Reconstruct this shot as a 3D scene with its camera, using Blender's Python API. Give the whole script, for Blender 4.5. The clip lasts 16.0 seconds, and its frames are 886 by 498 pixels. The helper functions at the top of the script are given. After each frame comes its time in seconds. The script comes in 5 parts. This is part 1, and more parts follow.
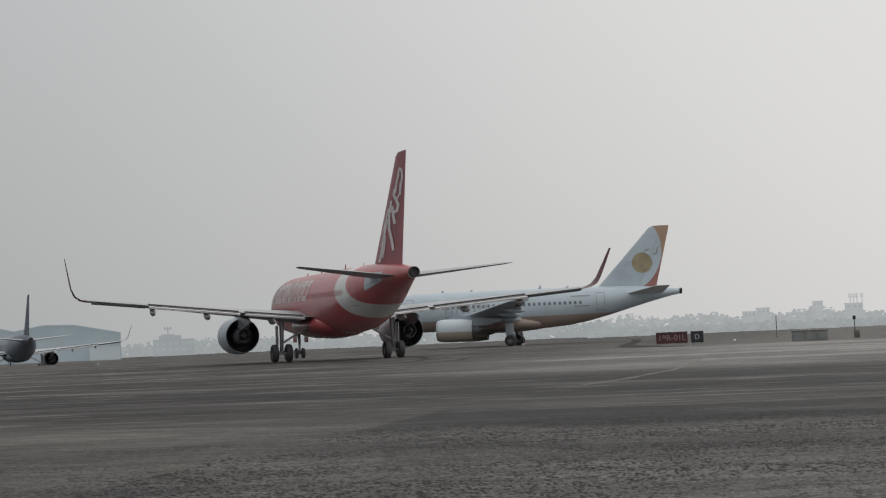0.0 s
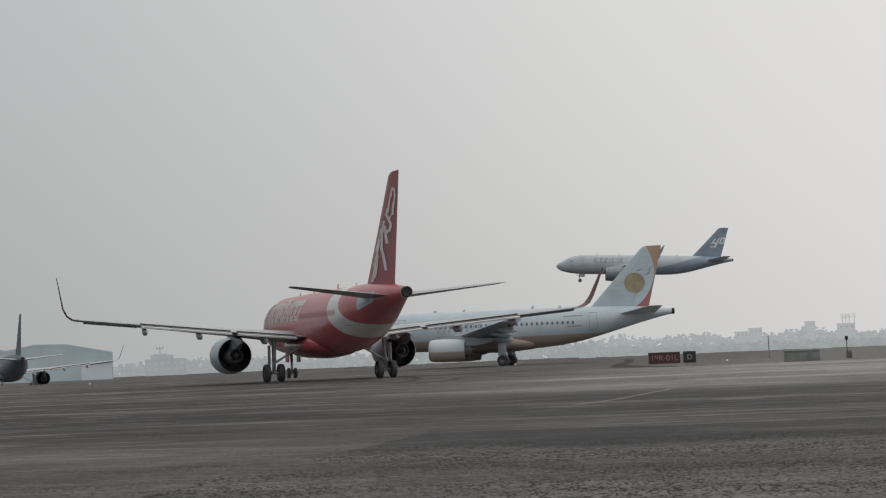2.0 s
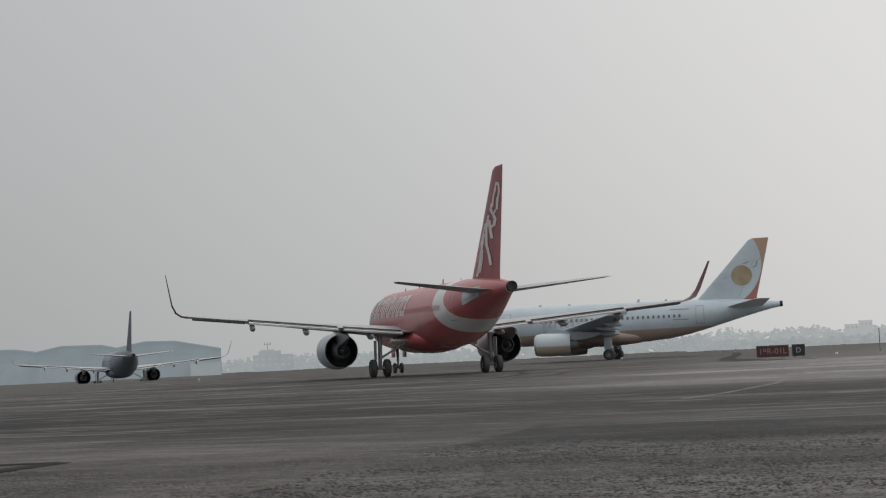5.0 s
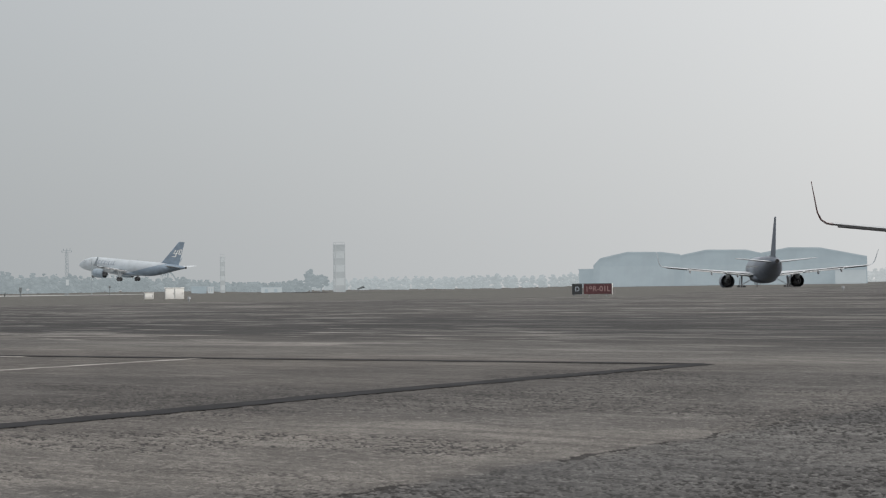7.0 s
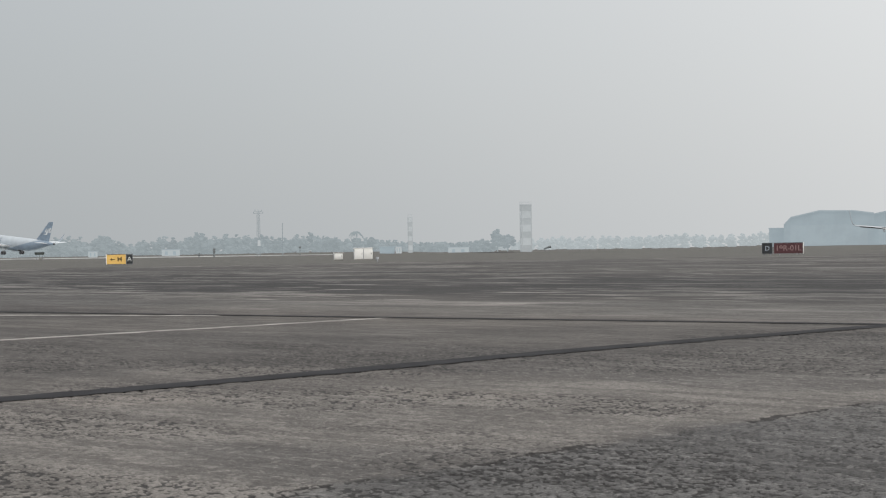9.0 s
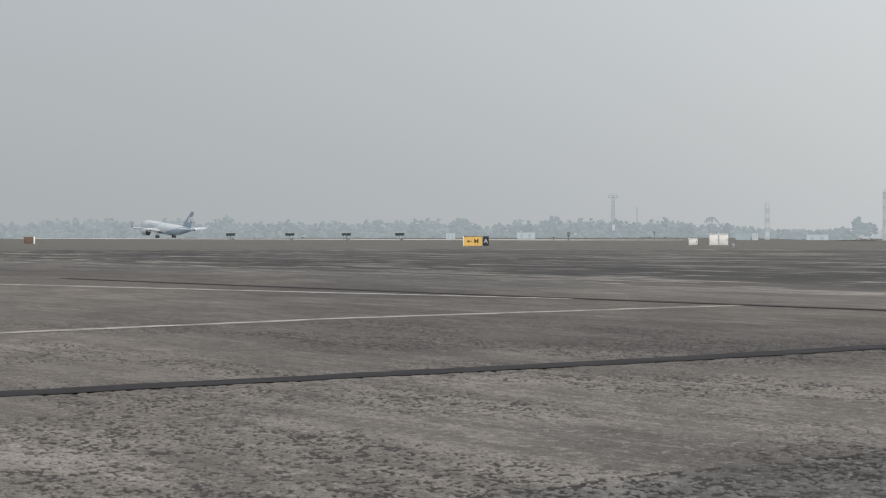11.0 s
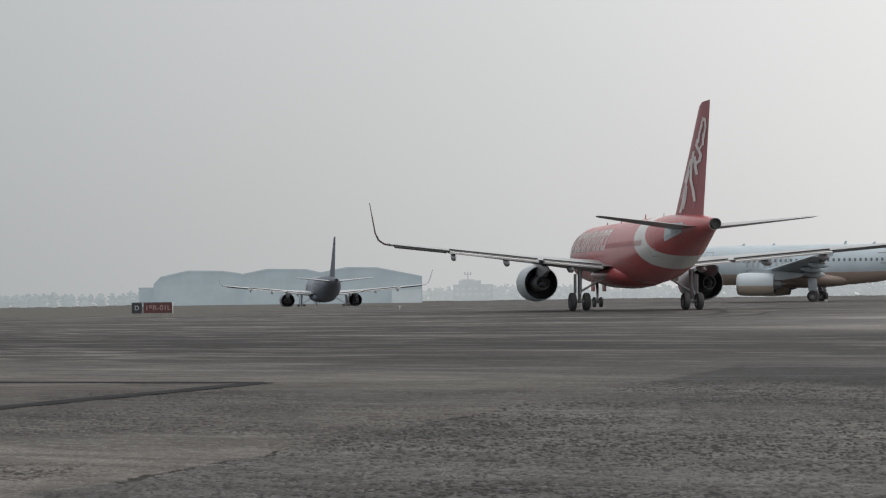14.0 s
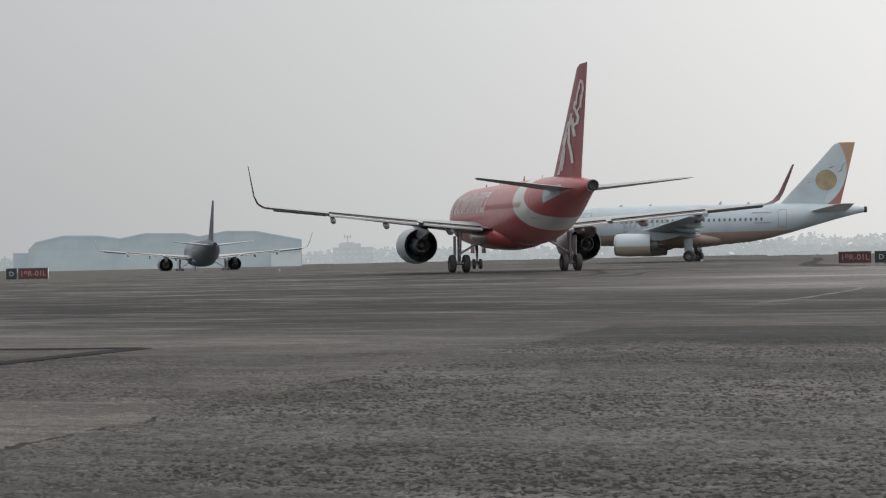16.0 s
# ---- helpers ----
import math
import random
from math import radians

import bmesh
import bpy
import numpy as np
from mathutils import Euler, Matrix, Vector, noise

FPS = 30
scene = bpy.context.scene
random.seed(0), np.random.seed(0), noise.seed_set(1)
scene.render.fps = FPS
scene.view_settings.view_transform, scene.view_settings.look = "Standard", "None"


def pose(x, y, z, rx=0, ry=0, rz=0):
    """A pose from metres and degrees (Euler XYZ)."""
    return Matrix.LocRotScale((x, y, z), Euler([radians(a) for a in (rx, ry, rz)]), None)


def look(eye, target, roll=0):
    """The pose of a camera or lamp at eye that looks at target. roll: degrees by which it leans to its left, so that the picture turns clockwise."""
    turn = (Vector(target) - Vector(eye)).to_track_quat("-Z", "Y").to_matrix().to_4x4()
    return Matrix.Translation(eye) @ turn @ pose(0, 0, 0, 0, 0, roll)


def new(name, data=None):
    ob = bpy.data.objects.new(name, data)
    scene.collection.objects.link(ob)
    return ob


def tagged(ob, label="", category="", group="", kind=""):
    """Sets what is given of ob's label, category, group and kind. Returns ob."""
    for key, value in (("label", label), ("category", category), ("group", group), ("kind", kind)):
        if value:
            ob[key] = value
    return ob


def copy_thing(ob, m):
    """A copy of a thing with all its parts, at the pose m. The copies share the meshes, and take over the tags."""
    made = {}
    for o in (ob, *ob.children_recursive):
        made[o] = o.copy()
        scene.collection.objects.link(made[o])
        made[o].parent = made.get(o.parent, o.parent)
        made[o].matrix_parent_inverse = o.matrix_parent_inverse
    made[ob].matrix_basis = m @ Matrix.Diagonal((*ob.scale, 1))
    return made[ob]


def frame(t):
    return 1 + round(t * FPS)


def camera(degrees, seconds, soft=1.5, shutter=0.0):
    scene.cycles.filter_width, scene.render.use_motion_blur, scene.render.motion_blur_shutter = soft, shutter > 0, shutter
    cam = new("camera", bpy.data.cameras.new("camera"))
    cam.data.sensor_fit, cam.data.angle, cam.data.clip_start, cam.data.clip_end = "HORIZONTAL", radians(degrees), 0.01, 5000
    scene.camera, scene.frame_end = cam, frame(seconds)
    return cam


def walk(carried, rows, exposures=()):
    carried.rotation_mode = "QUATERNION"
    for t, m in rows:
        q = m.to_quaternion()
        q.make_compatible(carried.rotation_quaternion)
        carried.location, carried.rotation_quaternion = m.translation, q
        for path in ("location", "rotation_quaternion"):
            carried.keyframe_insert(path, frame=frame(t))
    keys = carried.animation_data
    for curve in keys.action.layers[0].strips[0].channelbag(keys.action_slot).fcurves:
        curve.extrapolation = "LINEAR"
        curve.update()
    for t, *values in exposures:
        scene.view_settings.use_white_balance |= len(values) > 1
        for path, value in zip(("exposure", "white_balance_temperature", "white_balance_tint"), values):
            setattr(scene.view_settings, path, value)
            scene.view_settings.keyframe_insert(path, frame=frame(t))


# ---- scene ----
FOV = 29.29
EYE = (0.0, 0.0, 1.1)
cam = camera(FOV, 16.0, soft=1.2)


def aim(yaw, pitch, roll):
    """Pose at the one standpoint: azimuth to the right of +y, tilt up, lean to the left, in degrees."""
    a, p = radians(yaw), radians(pitch)
    way = Vector((math.sin(a) * math.cos(p), math.cos(a) * math.cos(p), math.sin(p)))
    return look(EYE, Vector(EYE) + way * 100, roll)


PAN = [
    (0.0, 3.45, 3.04, -2.52),
    (0.5, 3.59, 3.40, -2.54),
    (1.0, 3.71, 3.49, -2.56),
    (1.5, 3.79, 3.59, -2.50),
    (2.0, 3.73, 3.70, -2.46),
    (2.5, 3.54, 3.69, -2.57),
    (3.0, 3.39, 3.76, -2.60),
    (5.3, 0.03, 3.64, -2.74),
    (5.5, 0.01, 3.62, -2.64),
    (6.0, -4.92, 4.00, -2.19),
    (6.5, -15.90, 2.60, -0.93),
    (7.0, -21.46, 1.16, -0.82),
    (7.5, -26.22, 0.60, -0.78),
    (8.0, -27.17, -0.02, -0.82),
    (8.5, -27.56, -0.11, -0.89),
    (9.0, -27.78, -0.10, -0.97),
    (9.5, -34.84, -0.47, -0.01),
    (9.8, -37.50, -0.53, -0.03),
    (10.0, -38.89, -0.57, -0.09),
    (10.2, -39.71, -0.59, -0.07),
    (12.3, -39.35, -0.23, -0.25),
    (12.5, -34.91, 0.87, 0.35),
    (12.7, -29.69, 1.85, 1.17),
    (12.9, -24.11, 3.01, 1.62),
    (13.0, -21.63, 3.29, 1.68),
    (13.5, -12.84, 3.61, 0.09),
    (14.0, -6.70, 1.60, -0.73),
    (14.5, -5.25, 0.42, -1.05),
    (15.0, -5.00, 0.29, -1.08),
    (15.5, -3.82, 0.29, -1.17),
    (16.0, -2.66, 0.27, -1.21),
]
walk(cam, [(t, aim(y, p, r)) for t, y, p, r in PAN], exposures=[(0.0, -0.37), (5.6, -0.36), (6.5, -0.26), (7.0, 0.16), (7.5, 0.14), (8.2, 0.28), (9.2, 0.30), (10.0, 0.30), (12.5, 0.44), (13.0, 0.12), (13.5, -0.06), (14.0, -0.07), (14.5, -0.06), (16.0, -0.05)])

# ---- light: a bright hazy morning, the sun veiled on the right ----
SUN_AZ, SUN_EL = 100.0, 40.0


def sun_way():
    a, e = radians(SUN_AZ), radians(SUN_EL)
    return Vector((math.sin(a) * math.cos(e), math.cos(a) * math.cos(e), math.sin(e)))


world = bpy.data.worlds.new("hazy_sky")
scene.world = world
world.use_nodes = True
wt = world.node_tree
wt.nodes.clear()
w_out = wt.nodes.new("ShaderNodeOutputWorld")
w_bg = wt.nodes.new("ShaderNodeBackground")
w_sky = wt.nodes.new("ShaderNodeTexSky")
w_sky.sky_type, w_sky.sun_disc = "NISHITA", False
w_sky.sun_elevation, w_sky.sun_rotation = radians(SUN_EL), radians(SUN_AZ)
w_sky.air_density, w_sky.dust_density = 1.0, 6.0
w_co = wt.nodes.new("ShaderNodeTexCoord")
w_dot = wt.nodes.new("ShaderNodeVectorMath")
w_dot.operation = "DOT_PRODUCT"
w_dot.inputs[1].default_value = sun_way()
w_ramp = wt.nodes.new("ShaderNodeValToRGB")
w_ramp.color_ramp.interpolation = "B_SPLINE"
e0, e1 = w_ramp.color_ramp.elements
e0.position, e0.color = 0.0, (0.31, 0.335, 0.35, 1)
e1.position, e1.color = 1.0, (1.15, 1.10, 1.03, 1)
for at_, tone in ((0.16, (0.285, 0.305, 0.317, 1)), (0.30, (0.425, 0.442, 0.450, 1)), (0.46, (0.66, 0.662, 0.66, 1)), (0.58, (0.91, 0.897, 0.883, 1)), (0.75, (1.03, 1.01, 0.98, 1))):
    w_ramp.color_ramp.elements.new(at_).color = tone
w_map = wt.nodes.new("ShaderNodeMapRange")
w_map.inputs[1].default_value, w_map.inputs[2].default_value = -1.0, 1.0
w_scale = wt.nodes.new("ShaderNodeMix")
w_scale.data_type, w_scale.blend_type = "RGBA", "ADD"
w_scale.inputs[0].default_value = 0.012
wt.links.new(w_co.outputs["Generated"], w_dot.inputs[0])
wt.links.new(w_dot.outputs["Value"], w_map.inputs[0])
wt.links.new(w_map.outputs[0], w_ramp.inputs[0])
wt.links.new(w_ramp.outputs[0], w_scale.inputs[6])
wt.links.new(w_sky.outputs[0], w_scale.inputs[7])
wt.links.new(w_scale.outputs[2], w_bg.inputs[0])
w_bg.inputs[1].default_value = 1.0
wt.links.new(w_bg.outputs[0], w_out.inputs[0])

sun = new("sun", bpy.data.lights.new("sun", "SUN"))
sun.data.energy, sun.data.angle, sun.data.color = 1.0, radians(20), (1.0, 0.94, 0.86)
sun.matrix_world = look((0, 0, 300), Vector((0, 0, 300)) - sun_way() * 100)


# ---- materials ----
class Nodes:
    """A node material in the making, with short calls for its arithmetic."""

    def __init__(self, name, rough=0.5, metal=0.0, spec=0.5):
        self.mat = bpy.data.materials.new(name)
        self.mat.use_nodes = True
        self.t = self.mat.node_tree
        self.b = self.t.nodes["Principled BSDF"]
        self.b.inputs["Roughness"].default_value = rough
        self.b.inputs["Metallic"].default_value = metal
        self.b.inputs["Specular IOR Level"].default_value = spec
        co = self.t.nodes.new("ShaderNodeTexCoord")
        self.obj, self.gen = co.outputs["Object"], co.outputs["Generated"]

    def put(self, value, sock):
        if hasattr(value, "is_output"):
            self.t.links.new(value, sock)
        else:
            sock.default_value = value

    def math(self, op, a, b=0.0, c=0.0):
        n = self.t.nodes.new("ShaderNodeMath")
        n.operation = op
        self.put(a, n.inputs[0]), self.put(b, n.inputs[1]), self.put(c, n.inputs[2])
        return n.outputs[0]

    def dot(self, vec, co=None):
        n = self.t.nodes.new("ShaderNodeVectorMath")
        n.operation = "DOT_PRODUCT"
        self.put(co or self.obj, n.inputs[0])
        n.inputs[1].default_value = vec
        return n.outputs["Value"]

    def step(self, value, lo, hi):
        n = self.t.nodes.new("ShaderNodeMapRange")
        n.interpolation_type = "SMOOTHSTEP"
        self.put(value, n.inputs[0])
        n.inputs[1].default_value, n.inputs[2].default_value = lo, hi
        return n.outputs[0]

    def noise(self, scale, detail=4.0, rough=0.6, stretch=(1, 1, 1), co=None):
        m = self.t.nodes.new("ShaderNodeVectorMath")
        m.operation = "MULTIPLY"
        self.put(co or self.obj, m.inputs[0])
        m.inputs[1].default_value = stretch
        n = self.t.nodes.new("ShaderNodeTexNoise")
        n.inputs["Scale"].default_value, n.inputs["Detail"].default_value, n.inputs["Roughness"].default_value = scale, detail, rough
        self.t.links.new(m.outputs[0], n.inputs["Vector"])
        return n.outputs[0]

    def voronoi(self, scale, feature="F1"):
        n = self.t.nodes.new("ShaderNodeTexVoronoi")
        n.feature = feature
        n.inputs["Scale"].default_value = scale
        self.t.links.new(self.obj, n.inputs["Vector"])
        return n.outputs["Distance"]

    def mix(self, fac, a, b, blend="MIX"):
        n = self.t.nodes.new("ShaderNodeMix")
        n.data_type, n.blend_type = "RGBA", blend
        self.put(fac, n.inputs[0])
        for v, s in ((a, n.inputs[6]), (b, n.inputs[7])):
            self.put((*v, 1) if isinstance(v, tuple) and len(v) == 3 else v, s)
        return n.outputs[2]

    def bump(self, height, strength=0.3, distance=0.02):
        n = self.t.nodes.new("ShaderNodeBump")
        n.inputs["Strength"].default_value, n.inputs["Distance"].default_value = strength, distance
        self.put(height, n.inputs["Height"])
        self.t.links.new(n.outputs[0], self.b.inputs["Normal"])

    def done(self, colour):
        self.put((*colour, 1) if isinstance(colour, tuple) and len(colour) == 3 else colour, self.b.inputs["Base Color"])
        return self.mat


def plain(name, colour, rough=0.5, metal=0.0, wear=0.25, scale=1.2, spec=0.5):
    n = Nodes(name, rough, metal, spec)
    dark = tuple(c * (1 - wear) for c in colour)
    c = n.mix(n.step(n.noise(scale, 5), 0.35, 0.7), colour, dark)
    c = n.mix(n.math("MULTIPLY", n.step(n.noise(scale * 9, 3), 0.5, 0.75), 0.35), c, tuple(v * (1 - wear * 0.8) for v in colour))
    return n.done(c)


def paint_dirt(n, c, amount=0.18):
    """Streaks along the airflow and fine grime on aircraft paint."""
    c = n.mix(n.math("MULTIPLY", n.step(n.noise(0.9, 5, 0.65, (0.25, 1, 1)), 0.45, 0.75), amount), c, (0.16, 0.15, 0.14))
    return n.mix(n.math("MULTIPLY", n.step(n.noise(6.0, 3), 0.5, 0.8), amount * 0.5), c, (0.2, 0.19, 0.18))


def ring_mask(n, cx, cz, lo, hi, soft=0.06, sx=1.0):
    dx, dz = n.math("MULTIPLY", n.math("SUBTRACT", n.dot((1, 0, 0)), cx), sx), n.math("SUBTRACT", n.dot((0, 0, 1)), cz)
    r = n.math("SQRT", n.math("ADD", n.math("MULTIPLY", dx, dx), n.math("MULTIPLY", dz, dz)))
    inner = n.step(r, lo - soft, lo + soft) if lo > 0 else 1.0
    return n.math("MULTIPLY", inner, n.math("SUBTRACT", 1.0, n.step(r, hi - soft, hi + soft)))


def livery_red():
    n = Nodes("hazed_red_paint", 0.26, 0, 0.75)
    # red lifted towards pink, haze painted into the base
    c = n.mix(n.step(n.noise(0.5, 4), 0.3, 0.7), (0.47, 0.092, 0.098), (0.40, 0.080, 0.088))
    c = n.mix(ring_mask(n, 14.6, 5.6, 2.25, 3.32, 0.04, 0.45), c, (0.66, 0.66, 0.65))
    c = n.mix(n.step(n.dot((1, 0, -0.35)), -14.9, -15.3), c, (0.66, 0.64, 0.63))
    return n.done(paint_dirt(n, c))


def livery_red_fin():
    n = Nodes("hazed_red_fin_paint", 0.35, 0, 0.4)
    # fin red lifted likewise for the haze
    c = n.mix(n.step(n.noise(0.6, 4), 0.3, 0.7), (0.31, 0.060, 0.070), (0.26, 0.052, 0.062))
    return n.done(paint_dirt(n, c))


def livery_white():
    n = Nodes("hazed_white_gold_paint", 0.35)
    # white blued and gold greyed: the haze is painted into both
    white = n.mix(n.step(n.noise(0.5, 4), 0.3, 0.7), (0.47, 0.55, 0.61), (0.42, 0.50, 0.555))
    low = n.math("ADD", n.dot((-0.012, 0, 1)), 0.0)
    c = n.mix(n.step(low, 2.92, 2.86), white, (0.40, 0.33, 0.25))
    c = n.mix(n.step(low, 2.95, 2.99), (0.39, 0.31, 0.27), c)
    return n.done(paint_dirt(n, c, 0.14))


def livery_white_fin():
    n = Nodes("hazed_white_gold_fin_paint", 0.35)
    # same haze-blue tint put into the fin's white
    c = n.mix(n.step(n.noise(0.5, 4), 0.3, 0.7), (0.47, 0.55, 0.61), (0.42, 0.50, 0.555))
    edge = ring_mask(n, 11.2, 9.42, 0.0, 4.47, 0.05)
    tail = n.mix(n.step(n.dot((0, 0, 1)), 7.6, 9.2), (0.31, 0.13, 0.115), (0.40, 0.27, 0.19))
    c = n.mix(edge, tail, c)
    return n.done(paint_dirt(n, c, 0.12))


def livery_cowl():
    n = Nodes("hazed_white_gold_cowl_paint", 0.35)
    # cowl white and gold carry the painted haze too
    c = n.mix(n.step(n.dot((0, 0, 1)), 1.62, 1.66), (0.38, 0.33, 0.27), (0.50, 0.57, 0.62))
    return n.done(paint_dirt(n, c, 0.14))


def hazed_backdrop(name, colour, haze_glow, vary=0.25, lit=0.3):
    """Far country with the haze put in: a pale colour and a glow of its own."""
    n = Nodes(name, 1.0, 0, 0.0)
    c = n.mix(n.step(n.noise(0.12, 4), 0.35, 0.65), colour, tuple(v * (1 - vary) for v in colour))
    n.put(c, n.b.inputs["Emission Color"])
    n.b.inputs["Emission Strength"].default_value = haze_glow
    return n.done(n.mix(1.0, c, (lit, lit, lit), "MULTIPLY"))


def livery_slant(name, front, rear, x0, slope, soft=0.08, rough=0.38):
    n = Nodes(name, rough)
    f = n.mix(n.step(n.noise(0.5, 4), 0.3, 0.7), front, tuple(v * 0.86 for v in front))
    r = n.mix(n.step(n.noise(0.7, 4), 0.3, 0.7), rear, tuple(v * 0.8 for v in rear))
    v = n.math("SUBTRACT", n.dot((1, 0, slope)), x0)
    return n.done(paint_dirt(n, n.mix(n.step(v, -soft, soft), f, r), 0.12))


M = {
    # Tyre, fan, nozzle and duct darks are lifted to paint in haze.
    "tyre": plain("tyre_rubber", (0.050, 0.051, 0.055), 0.85, wear=0.3),
    "hub": plain("hub_metal", (0.11, 0.11, 0.115), 0.4, 0.6),
    "strut": plain("strut_metal", (0.27, 0.28, 0.30), 0.5, 0.2),
    "wing": plain("wing_grey", (0.36, 0.38, 0.40), 0.35, 0.1, 0.2, 0.6),
    "line_faint": plain("faint_line_paint", (0.20, 0.19, 0.18), 0.9, 0, 0.4, 1.5, 0.2),
    # flaps paler than the wing: light on their backs painted in
    "flap": plain("flap_lit_grey", (0.66, 0.67, 0.68), 0.4, 0.0, 0.2, 0.8),
    "wing_dark": plain("aileron_grey", (0.10, 0.105, 0.11), 0.45, 0.1, 0.25, 0.8),
    "slot": plain("dark_gap", (0.03, 0.03, 0.032), 0.8),
    "fan": plain("fan_dark", (0.10, 0.105, 0.115), 0.5, 0.3),
    "nozzle": plain("nozzle_metal", (0.17, 0.175, 0.185), 0.55, 0.2, 0.4, 2.0),
    "duct": plain("engine_duct_dark", (0.11, 0.116, 0.126), 0.7, 0.0, 0.3, 2.0),
    # panes coloured like the red body: haze hides their contrast
    "red_pane": plain("hazed_red_window", (0.41, 0.082, 0.087), 0.3, 0.0, 0.1),
    "letter_grey": plain("lettering_grey", (0.40, 0.43, 0.45), 0.5, 0, 0.15),
    "nacelle_lip": plain("lip_metal", (0.55, 0.56, 0.57), 0.25, 0.8, 0.15),
    "glass": plain("window_glass", (0.02, 0.025, 0.03), 0.12, 0.0, 0.1, spec=0.7),
    "white": plain("white_paint", (0.49, 0.55, 0.595), 0.45, 0, 0.15),
    "white_hi": plain("sign_white", (0.75, 0.75, 0.73), 0.5, 0, 0.12),
    "mark_white": plain("marking_white", (0.74, 0.69, 0.69), 0.5, 0, 0.2),
    "grey_mark": plain("marking_grey", (0.28, 0.30, 0.32), 0.5, 0, 0.2),
    "gold": plain("gold_paint", (0.34, 0.29, 0.185), 0.4, 0, 0.25),
    "nav_mark": plain("marking_slate", (0.30, 0.34, 0.39), 0.5, 0, 0.2),
    "pale_mark": plain("marking_pale", (0.70, 0.72, 0.73), 0.5, 0, 0.2),
    "red_dull": plain("red_tip_paint", (0.14, 0.045, 0.05), 0.4, 0, 0.25),
    "sign_red": plain("sign_red", (0.072, 0.020, 0.025), 0.5, 0, 0.25),
    "sign_black": plain("sign_black", (0.018, 0.022, 0.026), 0.5, 0, 0.25),
    "sign_yellow": plain("sign_yellow", (0.72, 0.46, 0.13), 0.5, 0, 0.15),
    "concrete": plain("old_concrete", (0.26, 0.26, 0.24), 0.9, 0, 0.35, 0.8),
    "cabinet": plain("cabinet_white", (0.75, 0.75, 0.73), 0.55, 0, 0.15, 1.5),
    "steel": plain("galvanised_steel", (0.30, 0.32, 0.34), 0.5, 0.3, 0.3, 2.0),
    "black": plain("black_metal", (0.02, 0.02, 0.022), 0.6),
    "tar": plain("tar_strip", (0.024, 0.024, 0.027), 0.9, 0, 0.4, 1.6, 0.15),
    "tyre_smear": plain("tyre_smear", (0.062, 0.060, 0.059), 0.9, 0, 0.3, 0.8, 0.1),
    "line": plain("worn_line_paint", (0.36, 0.34, 0.325), 0.9, 0, 0.6, 2.5, 0.2),
    "runway": plain("pale_runway", (0.42, 0.43, 0.43), 0.9, 0, 0.2, 0.05, 0.2),
    # Hangars, towers and masts glow pale blue-grey, standing in for haze over them.
    "hangar": hazed_backdrop("hazed_hangar_sheet", (0.275, 0.324, 0.351), 0.80, 0.08, 0.35),
    "hangar_dark": hazed_backdrop("hazed_hangar_wall", (0.265, 0.315, 0.343), 0.80, 0.08, 0.35),
    "hangar_pale": hazed_backdrop("hazed_hangar_end", (0.34, 0.38, 0.40), 0.80, 0.08, 0.35),
    "tower_red": hazed_backdrop("hazed_mast_band_dark", (0.305, 0.328, 0.337), 0.85, 0.08, 0.3),
    "tower_white": hazed_backdrop("hazed_mast_band_pale", (0.360, 0.385, 0.395), 0.85, 0.08, 0.3),
    "far_steel": hazed_backdrop("hazed_mast_steel", (0.21, 0.24, 0.255), 0.85, 0.08, 0.3),
    # Far woods, houses, block and jets: haze painted as pale glow, paler sunward.
    "far_trees": hazed_backdrop("hazed_woods", (0.255, 0.291, 0.306), 0.92, 0.12, 0.16),
    "far_trees_pale": hazed_backdrop("hazed_hill_woods", (0.350, 0.387, 0.401), 0.92, 0.08, 0.16),
    "block": hazed_backdrop("hazed_block_wall", (0.400, 0.433, 0.446), 0.90, 0.08, 0.16),
    "far_white": hazed_backdrop("hazed_white_paint", (0.560, 0.575, 0.580), 0.92, 0.05, 0.3),
    "hill": hazed_backdrop("sunlit_haze_hill_woods", (0.500, 0.527, 0.535), 0.92, 0.07, 0.12),
    "sunward_trees": hazed_backdrop("sunlit_haze_woods", (0.440, 0.470, 0.480), 0.92, 0.08, 0.12),
    "far_house": hazed_backdrop("hazed_houses", (0.520, 0.545, 0.552), 0.92, 0.06, 0.16),
}


# ---- mesh building ----
def mesh_from(name, bm, mats, smooth=True):
    me = bpy.data.meshes.new(name)
    bmesh.ops.recalc_face_normals(bm, faces=bm.faces[:])
    bm.to_mesh(me)
    bm.free()
    for m in mats if isinstance(mats, (list, tuple)) else [mats]:
        me.materials.append(m)
    if smooth:
        me.polygons.foreach_set("use_smooth", [True] * len(me.polygons))
        me.set_sharp_from_angle(angle=radians(38))
    return me


def part(name, bm, material, parent, label="", smooth=True):
    """One mesh object under a thing or a part."""
    ob = new(name, mesh_from(name, bm, material, smooth))
    ob.parent = parent
    return tagged(ob, label)


def shared(name, me, parent, m, label=""):
    ob = new(name, me)
    ob.parent = parent
    ob.matrix_basis = m
    return tagged(ob, label)


def thing(name, m, label, category, group="", kind=""):
    ob = new(name)
    ob.empty_display_size = 0.3
    ob.matrix_basis = m
    return tagged(ob, label, category, group, kind)


def loft(bm, rings, cap=True):
    """Skin closed rings of equal count."""
    rows = [[bm.verts.new(p) for p in r] for r in rings]
    n = len(rows[0])
    for a, b in zip(rows, rows[1:]):
        for i in range(n):
            j = (i + 1) % n
            bm.faces.new((a[i], a[j], b[j], b[i]))
    if cap:
        bm.faces.new(list(reversed(rows[0])))
        bm.faces.new(rows[-1])
    return bm


